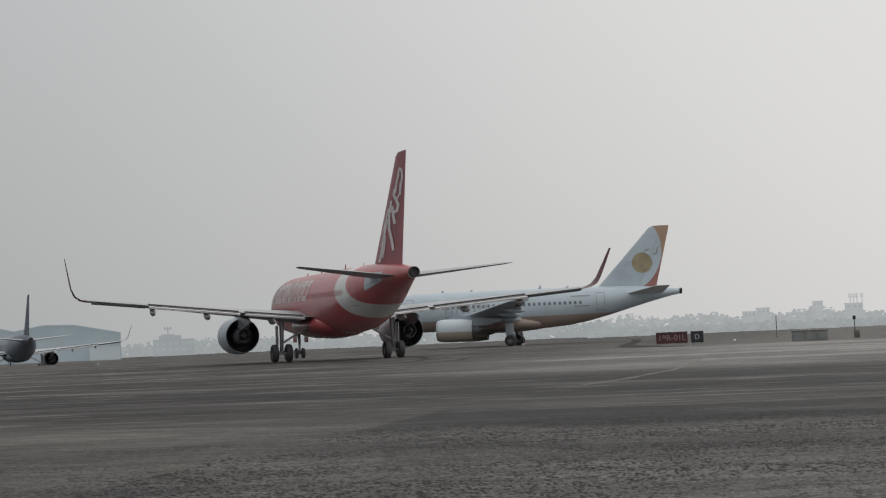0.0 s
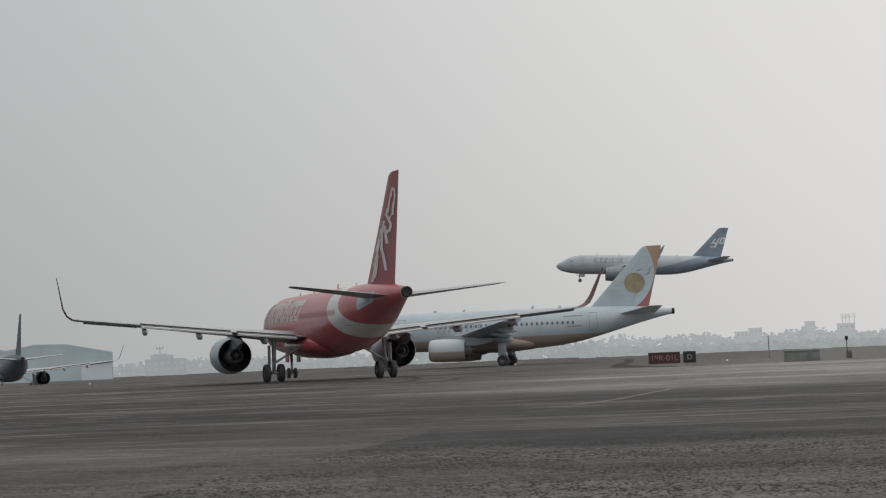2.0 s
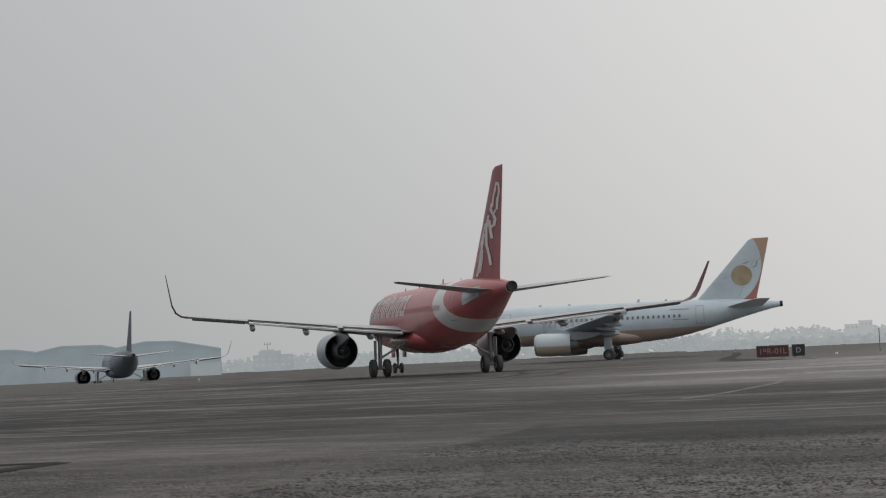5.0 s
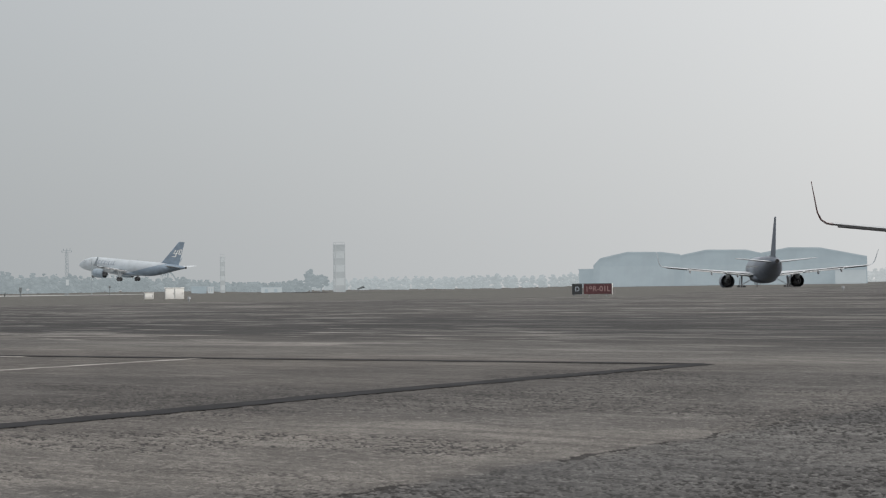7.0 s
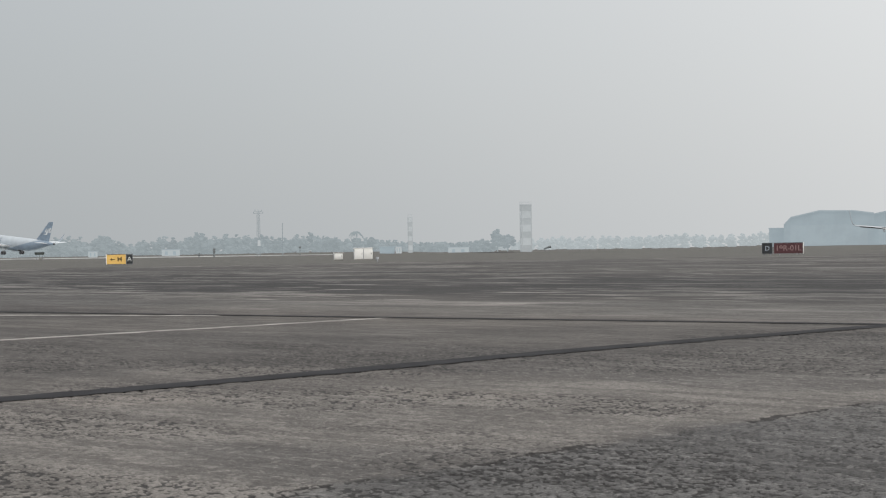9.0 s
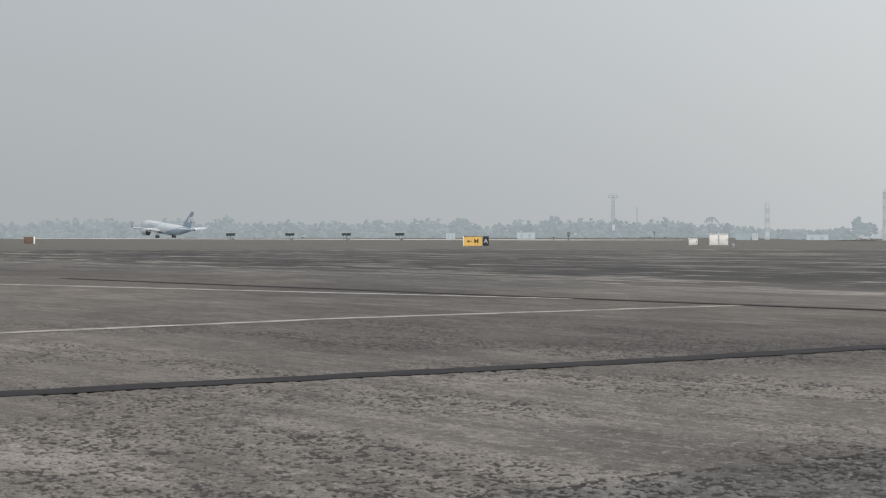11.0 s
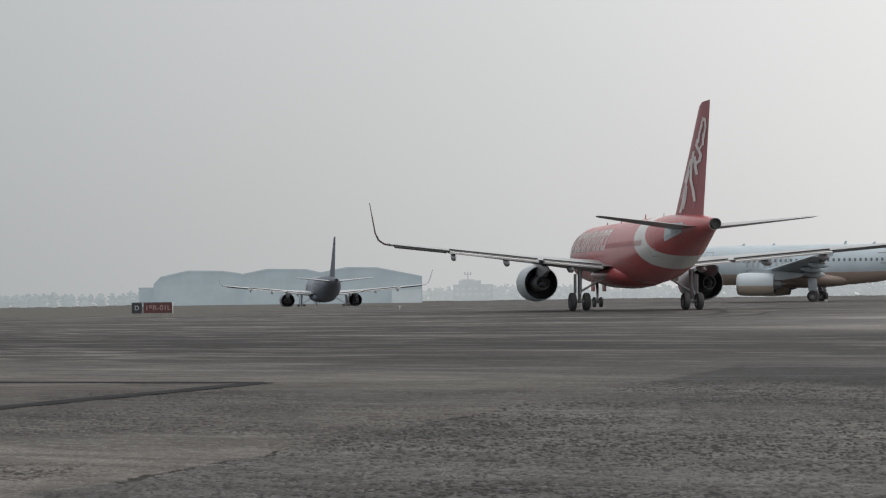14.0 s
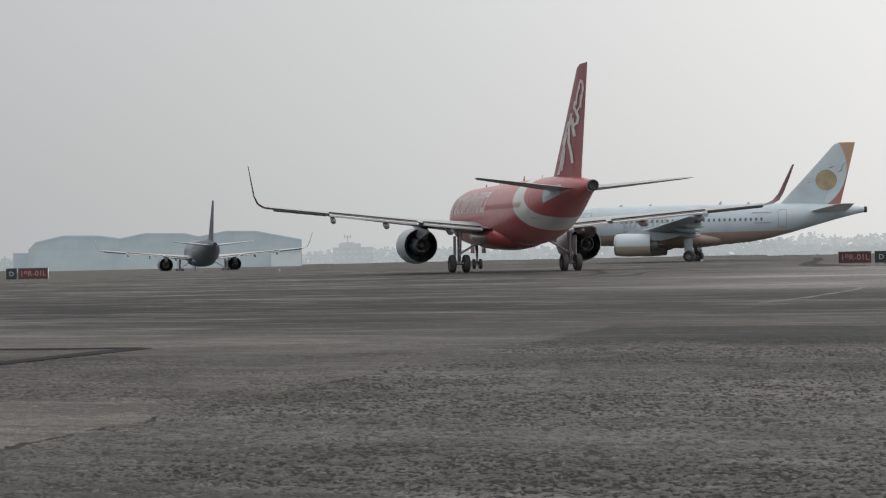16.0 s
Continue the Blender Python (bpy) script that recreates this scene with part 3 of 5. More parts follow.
def ground_material():
    n = Nodes("apron_surface", 0.9, 0, 0.25)
    u, v = n.dot((0.961, -0.276, 0)), n.dot((0.276, 0.961, 0))

    def along(k):
        """Coordinates along the paving lanes, drawn out by 1 / k."""
        c = n.t.nodes.new("ShaderNodeCombineXYZ")
        n.put(n.math("MULTIPLY", u, k), c.inputs[0]), n.put(v, c.inputs[1])
        return c.outputs[0]

    def darker(c, f):
        return n.mix(1.0, c, (f, f, f * 1.01), "MULTIPLY")

    uv, lv = along(0.5), along(0.17)
    wob = n.math("MULTIPLY", n.math("SUBTRACT", n.noise(0.35, 3), 0.5), 1.6)
    edge = n.math("ADD", u, n.math("MULTIPLY", n.math("SUBTRACT", n.noise(1.6, 4), 0.5), 0.35))
    uw, vw = n.math("ADD", u, wob), n.math("ADD", v, n.math("MULTIPLY", wob, 1.2))
    big = n.noise(0.045, 5, 0.65)
    mid = n.noise(0.45, 7, 0.8)
    lanes = n.noise(0.11, 5, 0.75, co=uv)
    fine = n.noise(24.0, 3, 0.8)
    # pale concrete bays on one side of the long joint, rougher asphalt on the other
    bay_far = n.mix(n.step(vw, 7.0, 17.0), (0.165, 0.153, 0.143), (0.118, 0.110, 0.104))
    bay_near = n.mix(n.step(vw, 9.0, 20.0), (0.190, 0.178, 0.166), (0.140, 0.132, 0.125))
    asphalt = n.mix(n.step(uw, -3.0, 5.0), (0.150, 0.146, 0.142), (0.172, 0.168, 0.163))
    tan = n.math("MULTIPLY", n.step(vw, 19.0, 21.0), n.math("SUBTRACT", 1.0, n.step(vw, 24.5, 27.0)))
    bays = n.mix(tan, n.mix(n.step(uw, -10.6, -9.0), bay_far, bay_near), (0.150, 0.143, 0.136))
    shade = n.math("MULTIPLY", tan, n.math("SUBTRACT", 1.0, n.step(uw, 0.0, 5.0)))
    near = n.mix(n.step(edge, -5.9, -5.7), bays, n.mix(shade, asphalt, (0.078, 0.077, 0.077)))
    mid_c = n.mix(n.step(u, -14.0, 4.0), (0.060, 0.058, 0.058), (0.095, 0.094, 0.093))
    # far taxiway paled on the right: grazing sheen and haze painted in
    out_glare_c = n.mix(n.step(u, -20.0, -2.0), (0.112, 0.107, 0.103), (0.400, 0.389, 0.377))
    tone = n.mix(n.step(vw, 24.0, 29.0), near, n.mix(n.step(vw, 38, 66), mid_c, out_glare_c))
    c = n.mix(n.math("MULTIPLY", n.step(mid, 0.44, 0.60), 0.40), tone, darker(tone, 0.55))
    c = n.mix(n.math("MULTIPLY", n.step(lanes, 0.47, 0.54), 0.60), c, darker(tone, 0.55))
    c = n.mix(n.math("MULTIPLY", n.step(n.noise(0.9, 4, 0.8, co=uv), 0.51, 0.57), 0.45), c, darker(tone, 0.45))
    c = n.mix(n.math("MULTIPLY", n.step(n.noise(0.55, 5, 0.8, co=uv), 0.55, 0.62), 0.35), c, darker(tone, 1.5))
    # long worn streaks on the asphalt
    outer = n.math("MULTIPLY", n.step(vw, 19, 26), n.mix(n.step(uw, -34, -8), (1, 1, 1), (0.45, 0.45, 0.45)))
    c = n.mix(n.math("MULTIPLY", n.math("MULTIPLY", n.step(n.noise(0.33, 4, 0.7, co=lv), 0.46, 0.53), outer), 0.72), c, (0.042, 0.041, 0.042))
    c = n.mix(n.math("MULTIPLY", n.math("MULTIPLY", n.step(n.noise(0.42, 3, 0.75, co=lv), 0.545, 0.585), outer), 0.85), c, (0.225, 0.215, 0.205))
    c = n.mix(n.math("MULTIPLY", n.step(n.noise(1.3, 3, 0.7, co=lv), 0.53, 0.60), 0.4), c, darker(tone, 0.5))
    c = n.mix(n.math("MULTIPLY", n.step(n.noise(3.4, 5, 0.85, co=lv), 0.49, 0.55), 0.62), c, darker(tone, 0.40))
    c = n.mix(n.math("MULTIPLY", n.math("MULTIPLY", n.step(n.noise(1.5, 2, 0.6, co=lv), 0.60, 0.63), outer), 0.85), c, (0.29, 0.278, 0.266))
    c = n.mix(n.math("MULTIPLY", n.math("MULTIPLY", n.step(n.noise(1.1, 2, 0.6, co=along(0.10)), 0.60, 0.63), outer), 0.85), c, (0.030, 0.029, 0.030))
    # relaid patches
    patch_ = n.noise(0.13, 2, 0.5, co=uv)
    c = n.mix(n.math("MULTIPLY", n.step(patch_, 0.545, 0.56), 0.7), c, n.mix(1.0, c, (1.35, 1.33, 1.30), "MULTIPLY"))
    c = n.mix(n.math("MULTIPLY", n.step(patch_, 0.47, 0.455), 0.8), c, n.mix(1.0, c, (0.66, 0.67, 0.69), "MULTIPLY"))
    # grass beyond the taxiway
    x, y = n.dot((1, 0, 0)), n.dot((0, 1, 0))
    r = n.math("SQRT", n.math("ADD", n.math("MULTIPLY", x, x), n.math("MULTIPLY", y, y)))
    grass = n.mix(n.step(n.noise(0.3, 5), 0.35, 0.65), (0.116, 0.113, 0.104), (0.088, 0.086, 0.080))
    far = n.step(n.math("ADD", r, n.math("MULTIPLY", n.math("SUBTRACT", big, 0.5), 22.0)), 118, 122)
    ahead = n.step(n.dot((1, 0.095, 0)), -18, -22)
    right = n.step(n.dot((1, -0.19, 0)), -9.0, -5.0)
    c = n.mix(n.math("MULTIPLY", far, n.math("MAXIMUM", ahead, right)), c, grass)
    # bare stones over dark binder, in random specks
    c = n.mix(n.math("MULTIPLY", n.step(fine, 0.50, 0.56), 0.45), c, darker(tone, 0.4))
    c = n.mix(n.math("MULTIPLY", n.step(n.noise(60.0, 2, 0.7), 0.52, 0.58), 0.40), c, darker(tone, 0.25))
    c = n.mix(n.math("MULTIPLY", n.step(n.noise(9.0, 4, 0.8), 0.55, 0.60), 0.35), c, darker(tone, 1.5))
    # pits near black by depth: recess shade put into the colour
    pit_shade = n.math("MULTIPLY", n.step(n.dot((0, 0, 1)), -0.0012, -0.0065), n.step(n.dot((0, 0, 1)), -0.032, -0.026))
    c = n.mix(n.math("MULTIPLY", pit_shade, 0.92), c, (0.024, 0.023, 0.023))
    n.bump(n.math("ADD", n.math("MULTIPLY", fine, 0.5), n.math("ADD", mid, n.noise(7.0, 4, 0.8))), 0.6, 0.04)
    return n.done(c)


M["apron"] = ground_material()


def value_noise(x, y, cell, seed):
    """Smooth noise between 0 and 1 on a lattice of the given cell size."""
    table = np.random.RandomState(seed).rand(256, 256)
    p, q = x / cell, y / cell
    i, j = np.floor(p).astype(int), np.floor(q).astype(int)
    a, b = p - i, q - j
    a, b = a * a * (3 - 2 * a), b * b * (3 - 2 * b)
    g = lambda di, dj: table[(i + di) % 256, (j + dj) % 256]
    return (g(0, 0) * (1 - a) + g(1, 0) * a) * (1 - b) + (g(0, 1) * (1 - a) + g(1, 1) * a) * b


def build_pavement():
    """The near paving with its worn relief: stone tops level, binder and mortar worn out between them."""
    az = np.radians(np.arange(-55.4, 20.5, 0.052))
    rad = 6.2 * 1.0036 ** np.arange(0, 384)
    A, R = np.meshgrid(az, rad)
    x, y = R * np.sin(A), R * np.cos(A)
    u, v = 0.961 * x - 0.276 * y, 0.276 * x + 0.961 * y
    ease = lambda t, lo, hi: (lambda f: f * f * (3 - 2 * f))(np.clip((t - lo) / (hi - lo), 0, 1))
    joint = u + 0.16 * (value_noise(x, y, 0.45, 5) - 0.5) + 0.10 * (value_noise(x, y, 0.07, 6) - 0.5)
    rough = 0.66 + 0.34 * ease(joint, -5.86, -5.76)
    patchy = 0.52 + 0.48 * ease(value_noise(u * 0.5, v, 0.9, 7), 0.30, 0.75)
    grain = 0.55 * value_noise(x, y, 0.019, 1) + 0.30 * value_noise(x, y, 0.040, 2) + 0.15 * value_noise(x, y, 0.13, 3)
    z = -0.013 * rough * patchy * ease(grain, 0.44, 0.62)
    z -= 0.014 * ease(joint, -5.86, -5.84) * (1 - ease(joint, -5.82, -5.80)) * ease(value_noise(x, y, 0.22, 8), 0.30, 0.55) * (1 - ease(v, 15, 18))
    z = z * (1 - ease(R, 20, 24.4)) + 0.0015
    rows, cols = x.shape
    k = np.arange(rows * cols).reshape(rows, cols)
    faces = np.stack([k[:-1, :-1], k[:-1, 1:], k[1:, 1:], k[1:, :-1]], -1)[:, ::-1].reshape(-1, 4)[:, ::-1]
    me = bpy.data.meshes.new("pavement")
    me.vertices.add(rows * cols)
    me.vertices.foreach_set("co", np.stack([x, y, z], -1).astype(np.float32).ravel())
    me.loops.add(faces.size)
    me.loops.foreach_set("vertex_index", faces.astype(np.int32).ravel())
    me.polygons.add(len(faces))
    me.polygons.foreach_set("loop_start", np.arange(0, faces.size, 4, dtype=np.int32))
    me.update(calc_edges=True)
    me.polygons.foreach_set("use_smooth", np.ones(len(faces), dtype=bool))
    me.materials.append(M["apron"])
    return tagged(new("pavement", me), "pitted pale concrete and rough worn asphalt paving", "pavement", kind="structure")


def build_ground():
    bm = bmesh.new()
    radii = [0.0, 1.5, 3, 5, 6.6, 7.0, 9, 12, 17, 22, 23.9, 24.2, 30, 38, 48, 60, 74, 90, 105, 115, 125, 135, 145, 155, 167, 180, 195, 212, 226, 236, 246, 256, 266, 280, 310, 360, 430, 520, 650, 850, 1090, 1200, 1310, 1800, 2800, 4500]
    seg = 240
    rows = []
    for r in radii[1:]:
        ring = []
        for k in range(seg):
            a = k * math.tau / seg
            x, y = r * math.sin(a), r * math.cos(a)
            sunk = 0.04 if 6.9 < r < 24 and -56 < math.degrees(math.atan2(x, y)) < 23 else 0.0
            ring.append(bm.verts.new((x, y, ground_z(x, y) - sunk)))
        rows.append(ring)
    c = bm.verts.new((0, 0, 0))
    for k in range(seg):
        bm.faces.new((c, rows[0][k], rows[0][(k + 1) % seg]))
    for a, b in zip(rows, rows[1:]):
        for k in range(seg):
            j = (k + 1) % seg
            bm.faces.new((a[k], b[k], b[j], a[j]))
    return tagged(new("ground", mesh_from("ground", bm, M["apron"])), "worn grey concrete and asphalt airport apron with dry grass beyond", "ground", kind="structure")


ground = build_ground()
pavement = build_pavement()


def strip(name, pts, width, material, label, lift=0.004, ragged=0.0, steps=12):
    """A band laid on the ground along a line of (x, y) points."""
    bm, rng, line = bmesh.new(), random.Random(len(pts) * 7 + int(width * 100)), []
    for (x0, y0), (x1, y1) in zip(pts, pts[1:]):
        line += [Vector((x0 + (x1 - x0) * k / steps, y0 + (y1 - y0) * k / steps, 0)) for k in range(steps)]
    line.append(Vector((*pts[-1], 0)))
    left = right = None
    for i, p in enumerate(line):
        d = (line[min(i + 1, len(line) - 1)] - line[max(i - 1, 0)]).normalized()
        s = Vector((-d.y, d.x, 0)) * width / 2
        a, b = p + s * (1 + ragged * rng.uniform(-1, 1)), p - s * (1 + ragged * rng.uniform(-1, 1))
        a.z, b.z = ground_z(a.x, a.y) + lift, ground_z(b.x, b.y) + lift
        va, vb = bm.verts.new(a), bm.verts.new(b)
        if left:
            bm.faces.new((left, right, vb, va))
        left, right = va, vb
    return tagged(new(name, mesh_from(name, bm, material)), label, kind="structure")


strip("tar_joint", [(-10.4, 5.0), (-8.9, 9.65), (-8.04, 12.2), (-7.0, 16.0), (-4.95, 21.8)], 0.40, M["tar"], "dark tar sealing strip across pale concrete", 0.006, 0.15, 20)
strip("tar_joint_2", [(-34, 26.2), (-19.14, 23.8), (-12.9, 22.9), (-7.2, 22.1), (-4.95, 21.75)], 0.27, M["tar"], "thin dark tar joint across the apron", 0.008, 0.2, 20)
strip("painted_line", [(-17.2, 5.0), (-15.8, 11.5), (-15.05, 16.2), (-13.0, 22.9)], 0.26, M["line"], "faded white painted line", 0.004, 0.3, 20)
strip("painted_line_2", [(-45, 21.4), (-30.85, 22.4), (-22.7, 22.9), (-16.5, 23.3)], 0.32, M["line"], "faded white painted line", 0.004, 0.3, 20)
strip("painted_line_3", [(5.0, 35.8), (6.3, 38.6), (8.8, 45.4), (12.5, 59.2), (15.0, 68.0)], 0.15, M["line_faint"], "faded white painted line", 0.004, 0.5, 20)
strip("tyre_mark", [(-22, 80), (-12, 77.5), (-5, 77), (0, 78), (3.0, 84), (4.5, 95), (4.9, 109)], 0.55, M["tyre_smear"], "dark curved tyre mark on the taxiway", 0.004, 0.5, 16)
strip("tyre_mark_2", [(-14, 70), (-7, 70.5), (-1, 72), (2.8, 76.5), (5.5, 84), (6.8, 95)], 0.4, M["tyre_smear"], "dark curved tyre mark on the taxiway", 0.006, 0.5, 16)
strip("runway", [(int(365 * math.sin(radians(8))) + s * math.sin(radians(-82)), 365 * math.cos(radians(8)) + s * math.cos(radians(-82))) for s in (290, 500, 700, 1200, 2000)], 45, M["runway"], "pale runway in the haze", 0.02, 0.0, 8)

# ---- parked and taxiing airliners ----
look_red = {"body": livery_red(), "fin": livery_red_fin(), "cowl": M["white"], "cowl_label": "white engine cowling", "wing": M["wing"], "winglet": M["red_dull"], "winglet_label": "red upturned wing tip", "pane": M["red_pane"]}
red = airliner(heading(-0.448, 112.7, 0.02, -12.93) @ pose(0, 0, 0, -0.49, 0.57, 0), "red and white twin-jet airliner waiting on the taxiway", look_red)
# wing grey blued and panes paled for the haze
look_white = {"tailplane": plain("white_tailplane", (0.62, 0.67, 0.70), 0.4, 0, 0.12), "tailplane_label": "white tailplane", "body": livery_white(), "fin": livery_white_fin(), "cowl": livery_cowl(), "cowl_label": "white engine cowling with gold belly", "wing": plain("hazed_pale_wing_grey", (0.36, 0.415, 0.46), 0.4, 0.1, 0.15), "pane": plain("hazed_slate_window", (0.13, 0.155, 0.18), 0.3)}
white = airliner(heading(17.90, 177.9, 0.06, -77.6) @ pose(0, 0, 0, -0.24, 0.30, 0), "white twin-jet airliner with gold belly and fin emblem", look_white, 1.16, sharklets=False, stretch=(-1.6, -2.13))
# navy lifted to grey-blue, its distance haze put into the paint
navy = livery_slant("hazed_navy_paint", (0.30, 0.34, 0.40), (0.14, 0.165, 0.21), 1.0, 0.0, 4.0, 0.55)
look_navy = {"body": navy, "fin": navy, "cowl": navy, "cowl_label": "dark blue engine cowling", "wing": plain("hazed_navy_wing_grey", (0.46, 0.49, 0.52), 0.4, 0.1, 0.15)}
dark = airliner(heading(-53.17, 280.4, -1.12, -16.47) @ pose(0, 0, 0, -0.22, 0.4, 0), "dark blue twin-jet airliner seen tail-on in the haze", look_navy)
# lander's liveries paled as seen through haze, painted into every tone
go_paint = livery_slant("hazed_grey_blue_paint", (0.44, 0.487, 0.53), (0.235, 0.30, 0.375), -7.5, -3.6, 0.25)
go_tail = livery_slant("hazed_slate_fin_paint", (0.225, 0.29, 0.365), (0.225, 0.29, 0.365), 0, 0)
look_go = {"body": go_paint, "fin": go_tail, "cowl": plain("hazed_slate_cowl", (0.27, 0.33, 0.39), 0.4), "cowl_label": "slate blue engine cowling", "wing": plain("hazy_wing_grey", (0.55, 0.59, 0.62), 0.4, 0.1, 0.15), "pane": M["grey_mark"], "winglet": plain("hazed_slate_winglet", (0.36, 0.41, 0.46), 0.4)}
lander = airliner(heading(0, 365, 20, -82), "hazy pale grey and slate blue twin-jet airliner coming in to land", look_go, windows=False)


def fuselage_marks(ob, name, words, material, label, sides=(-1, 1)):
    """Painted letters or bars on the fuselage, a part for each letter."""
    body = finish(ob)[0]
    for side in sides:
        for bars in words:
            bm = bmesh.new()
            for x0, x1, z0, z1, lean in bars:
                side_bar(bm, x0, x1, z0, z1, side, lean, 0.016, max(1, int((z1 - z0) * 4)))
            part(name, bm, material, body, label, False)


def fin_marks(ob, name, plates, material, label):
    fin = finish(ob)[1]
    for side in (-1, 1):
        for pts in plates:
            bm = bmesh.new()
            fin_plate(bm, pts, side, 0.02)
            part(name, bm, material, fin, label, False)


def slash(f0, z0, f1, z1, w):
    """A slanting stroke on a fin from (f0, z0) to (f1, z1)."""
    return [(f0, z0), (f0 + w, z0), (f1 + w, z1), (f1, z1)]


# broad wordmark on the red fuselage, drawn as plain strokes
STRETCH[:] = (0.0, 0.0)
words, x = [], 4.2
for k in range(11):
    w = 1.32 * (0.95, 0.45, 0.75, 0.95, 0.80, 0.45, 0.95, 0.35, 0.85, 0.95, 1.25)[k]
    top = 5.62 if k in (1, 5) else 5.38
    bars = [(x, x + 0.34, 4.0, top, 0.18), (x + 0.34, x + w - 0.34, 5.0, top, 0.18), (x + w - 0.46, x + w - 0.1, 4.0, top, 0.18)]
    if k not in (1, 5, 7):
        bars.append((x + 0.34, x + w - 0.4, 4.0, 4.34, 0.0))
    words.append(bars)
    x += w + 0.17
fuselage_marks(red, "wordmark_letter", words, M["mark_white"], "pale plain shape of a large side marking")
def brush(points, w0, w1):
    """A brush stroke on a fin as plates along (f, z) points, from width w0 to w1."""
    n_ = len(points) - 1
    return [slash_between(p, q, w0 + (w1 - w0) * k / n_, w0 + (w1 - w0) * (k + 1) / n_) for k, (p, q) in enumerate(zip(points, points[1:]))]


def slash_between(p, q, wa, wb):
    (fa, za), (fb, zb) = p, q
    if abs(zb - za) > 0.25:
        return [(fa, za), (fa + wa, za), (fb + wb, zb), (fb, zb)]
    return [(fa, za - 0.09), (fb, zb - 0.09), (fb, zb + 0.09), (fa, za + 0.09)]


for path_, w0, w1 in (([(0.04, 5.85), (0.10, 6.8), (0.20, 7.9), (0.27, 8.9)], 0.13, 0.07), ([(0.22, 5.9), (0.26, 6.6), (0.25, 7.4), (0.30, 8.3)], 0.10, 0.08), ([(0.34, 6.1), (0.36, 6.7), (0.33, 7.4)], 0.06, 0.05),
                      ([(0.66, 6.45), (0.58, 7.0), (0.42, 7.7), (0.33, 8.6), (0.34, 9.3)], 0.08, 0.12), ([(0.62, 7.95), (0.52, 8.4), (0.42, 9.0)], 0.10, 0.12), ([(0.44, 8.75), (0.66, 8.60)], 0.1, 0.1),
                      ([(0.64, 8.6), (0.68, 9.0), (0.56, 9.3), (0.42, 9.6), (0.44, 9.95)], 0.13, 0.12), ([(0.60, 9.25), (0.74, 9.5), (0.72, 10.2)], 0.10, 0.12), ([(0.50, 9.7), (0.50, 10.3), (0.58, 10.7)], 0.10, 0.11),
                      ([(0.74, 9.9), (0.80, 10.5), (0.72, 10.95)], 0.11, 0.11), ([(0.52, 10.2), (0.55, 10.75), (0.60, 11.05)], 0.09, 0.10), ([(0.60, 11.0), (0.80, 10.9)], 0.1, 0.1)):
    fin_marks(red, "script_stroke", brush(path_, w0, w1), M["mark_white"], "pale brushed stroke of a fin marking")
fuselage_marks(red, "tailplane_root_plate", [[(31.3 + 0.27 * k, 31.58 + 0.27 * k, 4.25 + 0.05 * k, 5.25, 0.0) for k in range(9)]], M["white"], "white plate round the tailplane root")

STRETCH[:] = (-1.6, -2.13)
(a0, b0, z0), (a1, b1, z1) = FIN
disc = []
for k in range(28):
    x, z = 33.65 + 1.06 * math.cos(k * math.tau / 28), 8.15 + 1.06 * math.sin(k * math.tau / 28)
    le, te = a0 + (a1 - a0) * (z - z0) / (z1 - z0), b0 + (b1 - b0) * (z - z0) / (z1 - z0)
    disc.append(((x - le) / (te - le), z))
fin_marks(white, "emblem_disc", [disc], M["gold"], "round gold fin emblem")
fin_marks(white, "emblem_stroke", [slash(0.72, 8.9, 0.80, 9.2, 0.05), slash(0.80, 9.0, 0.78, 9.7, 0.035), slash(0.78, 9.6, 0.86, 9.9, 0.03), slash(0.06, 7.7, 0.18, 8.0, 0.06), slash(0.40, 9.35, 0.52, 9.55, 0.10)], M["grey_mark"], "grey stroke beside the emblem")
fuselage_marks(white, "small_lettering_bars", [[(26.2, 28.2, 4.86, 4.98, 0)], [(26.5, 28.1, 3.82, 3.92, 0)]], M["grey_mark"], "small grey lettering bars")
words = []
for k in range(5):
    x = 9.6 + k * 1.2
    words.append([(x, x + 0.22, 3.55, 4.75, 0.1), (x + 0.65, x + 0.87, 3.55, 4.75, 0.1), (x + 0.22, x + 0.65, 4.05, 4.25, 0)])
fuselage_marks(white, "lettering_bar", words, M["letter_grey"], "large pale grey lettering bars")
fuselage_marks(white, "small_lettering_bar", [[(9.6 + k * 0.55, 9.95 + k * 0.55, 3.02, 3.3, 0)] for k in range(5)], M["letter_grey"], "small grey lettering bar")

STRETCH[:] = (0.0, 0.0)
words, x = [], 8.0
for w in (1.1, 0.85, 1.0, 0.35, 0.7, 0.3, 0.35, 0.8):
    words.append([(x, x + w * 0.42, 4.1, 5.2, 0.1), (x + w * 0.42, x + w * 0.8, 4.1, 4.4, 0), (x + w * 0.42, x + w * 0.8, 4.85, 5.2, 0.1)])
    x += w + 0.12
fuselage_marks(lander, "wordmark_letter", words, M["nav_mark"], "dark slate shape of a side marking")
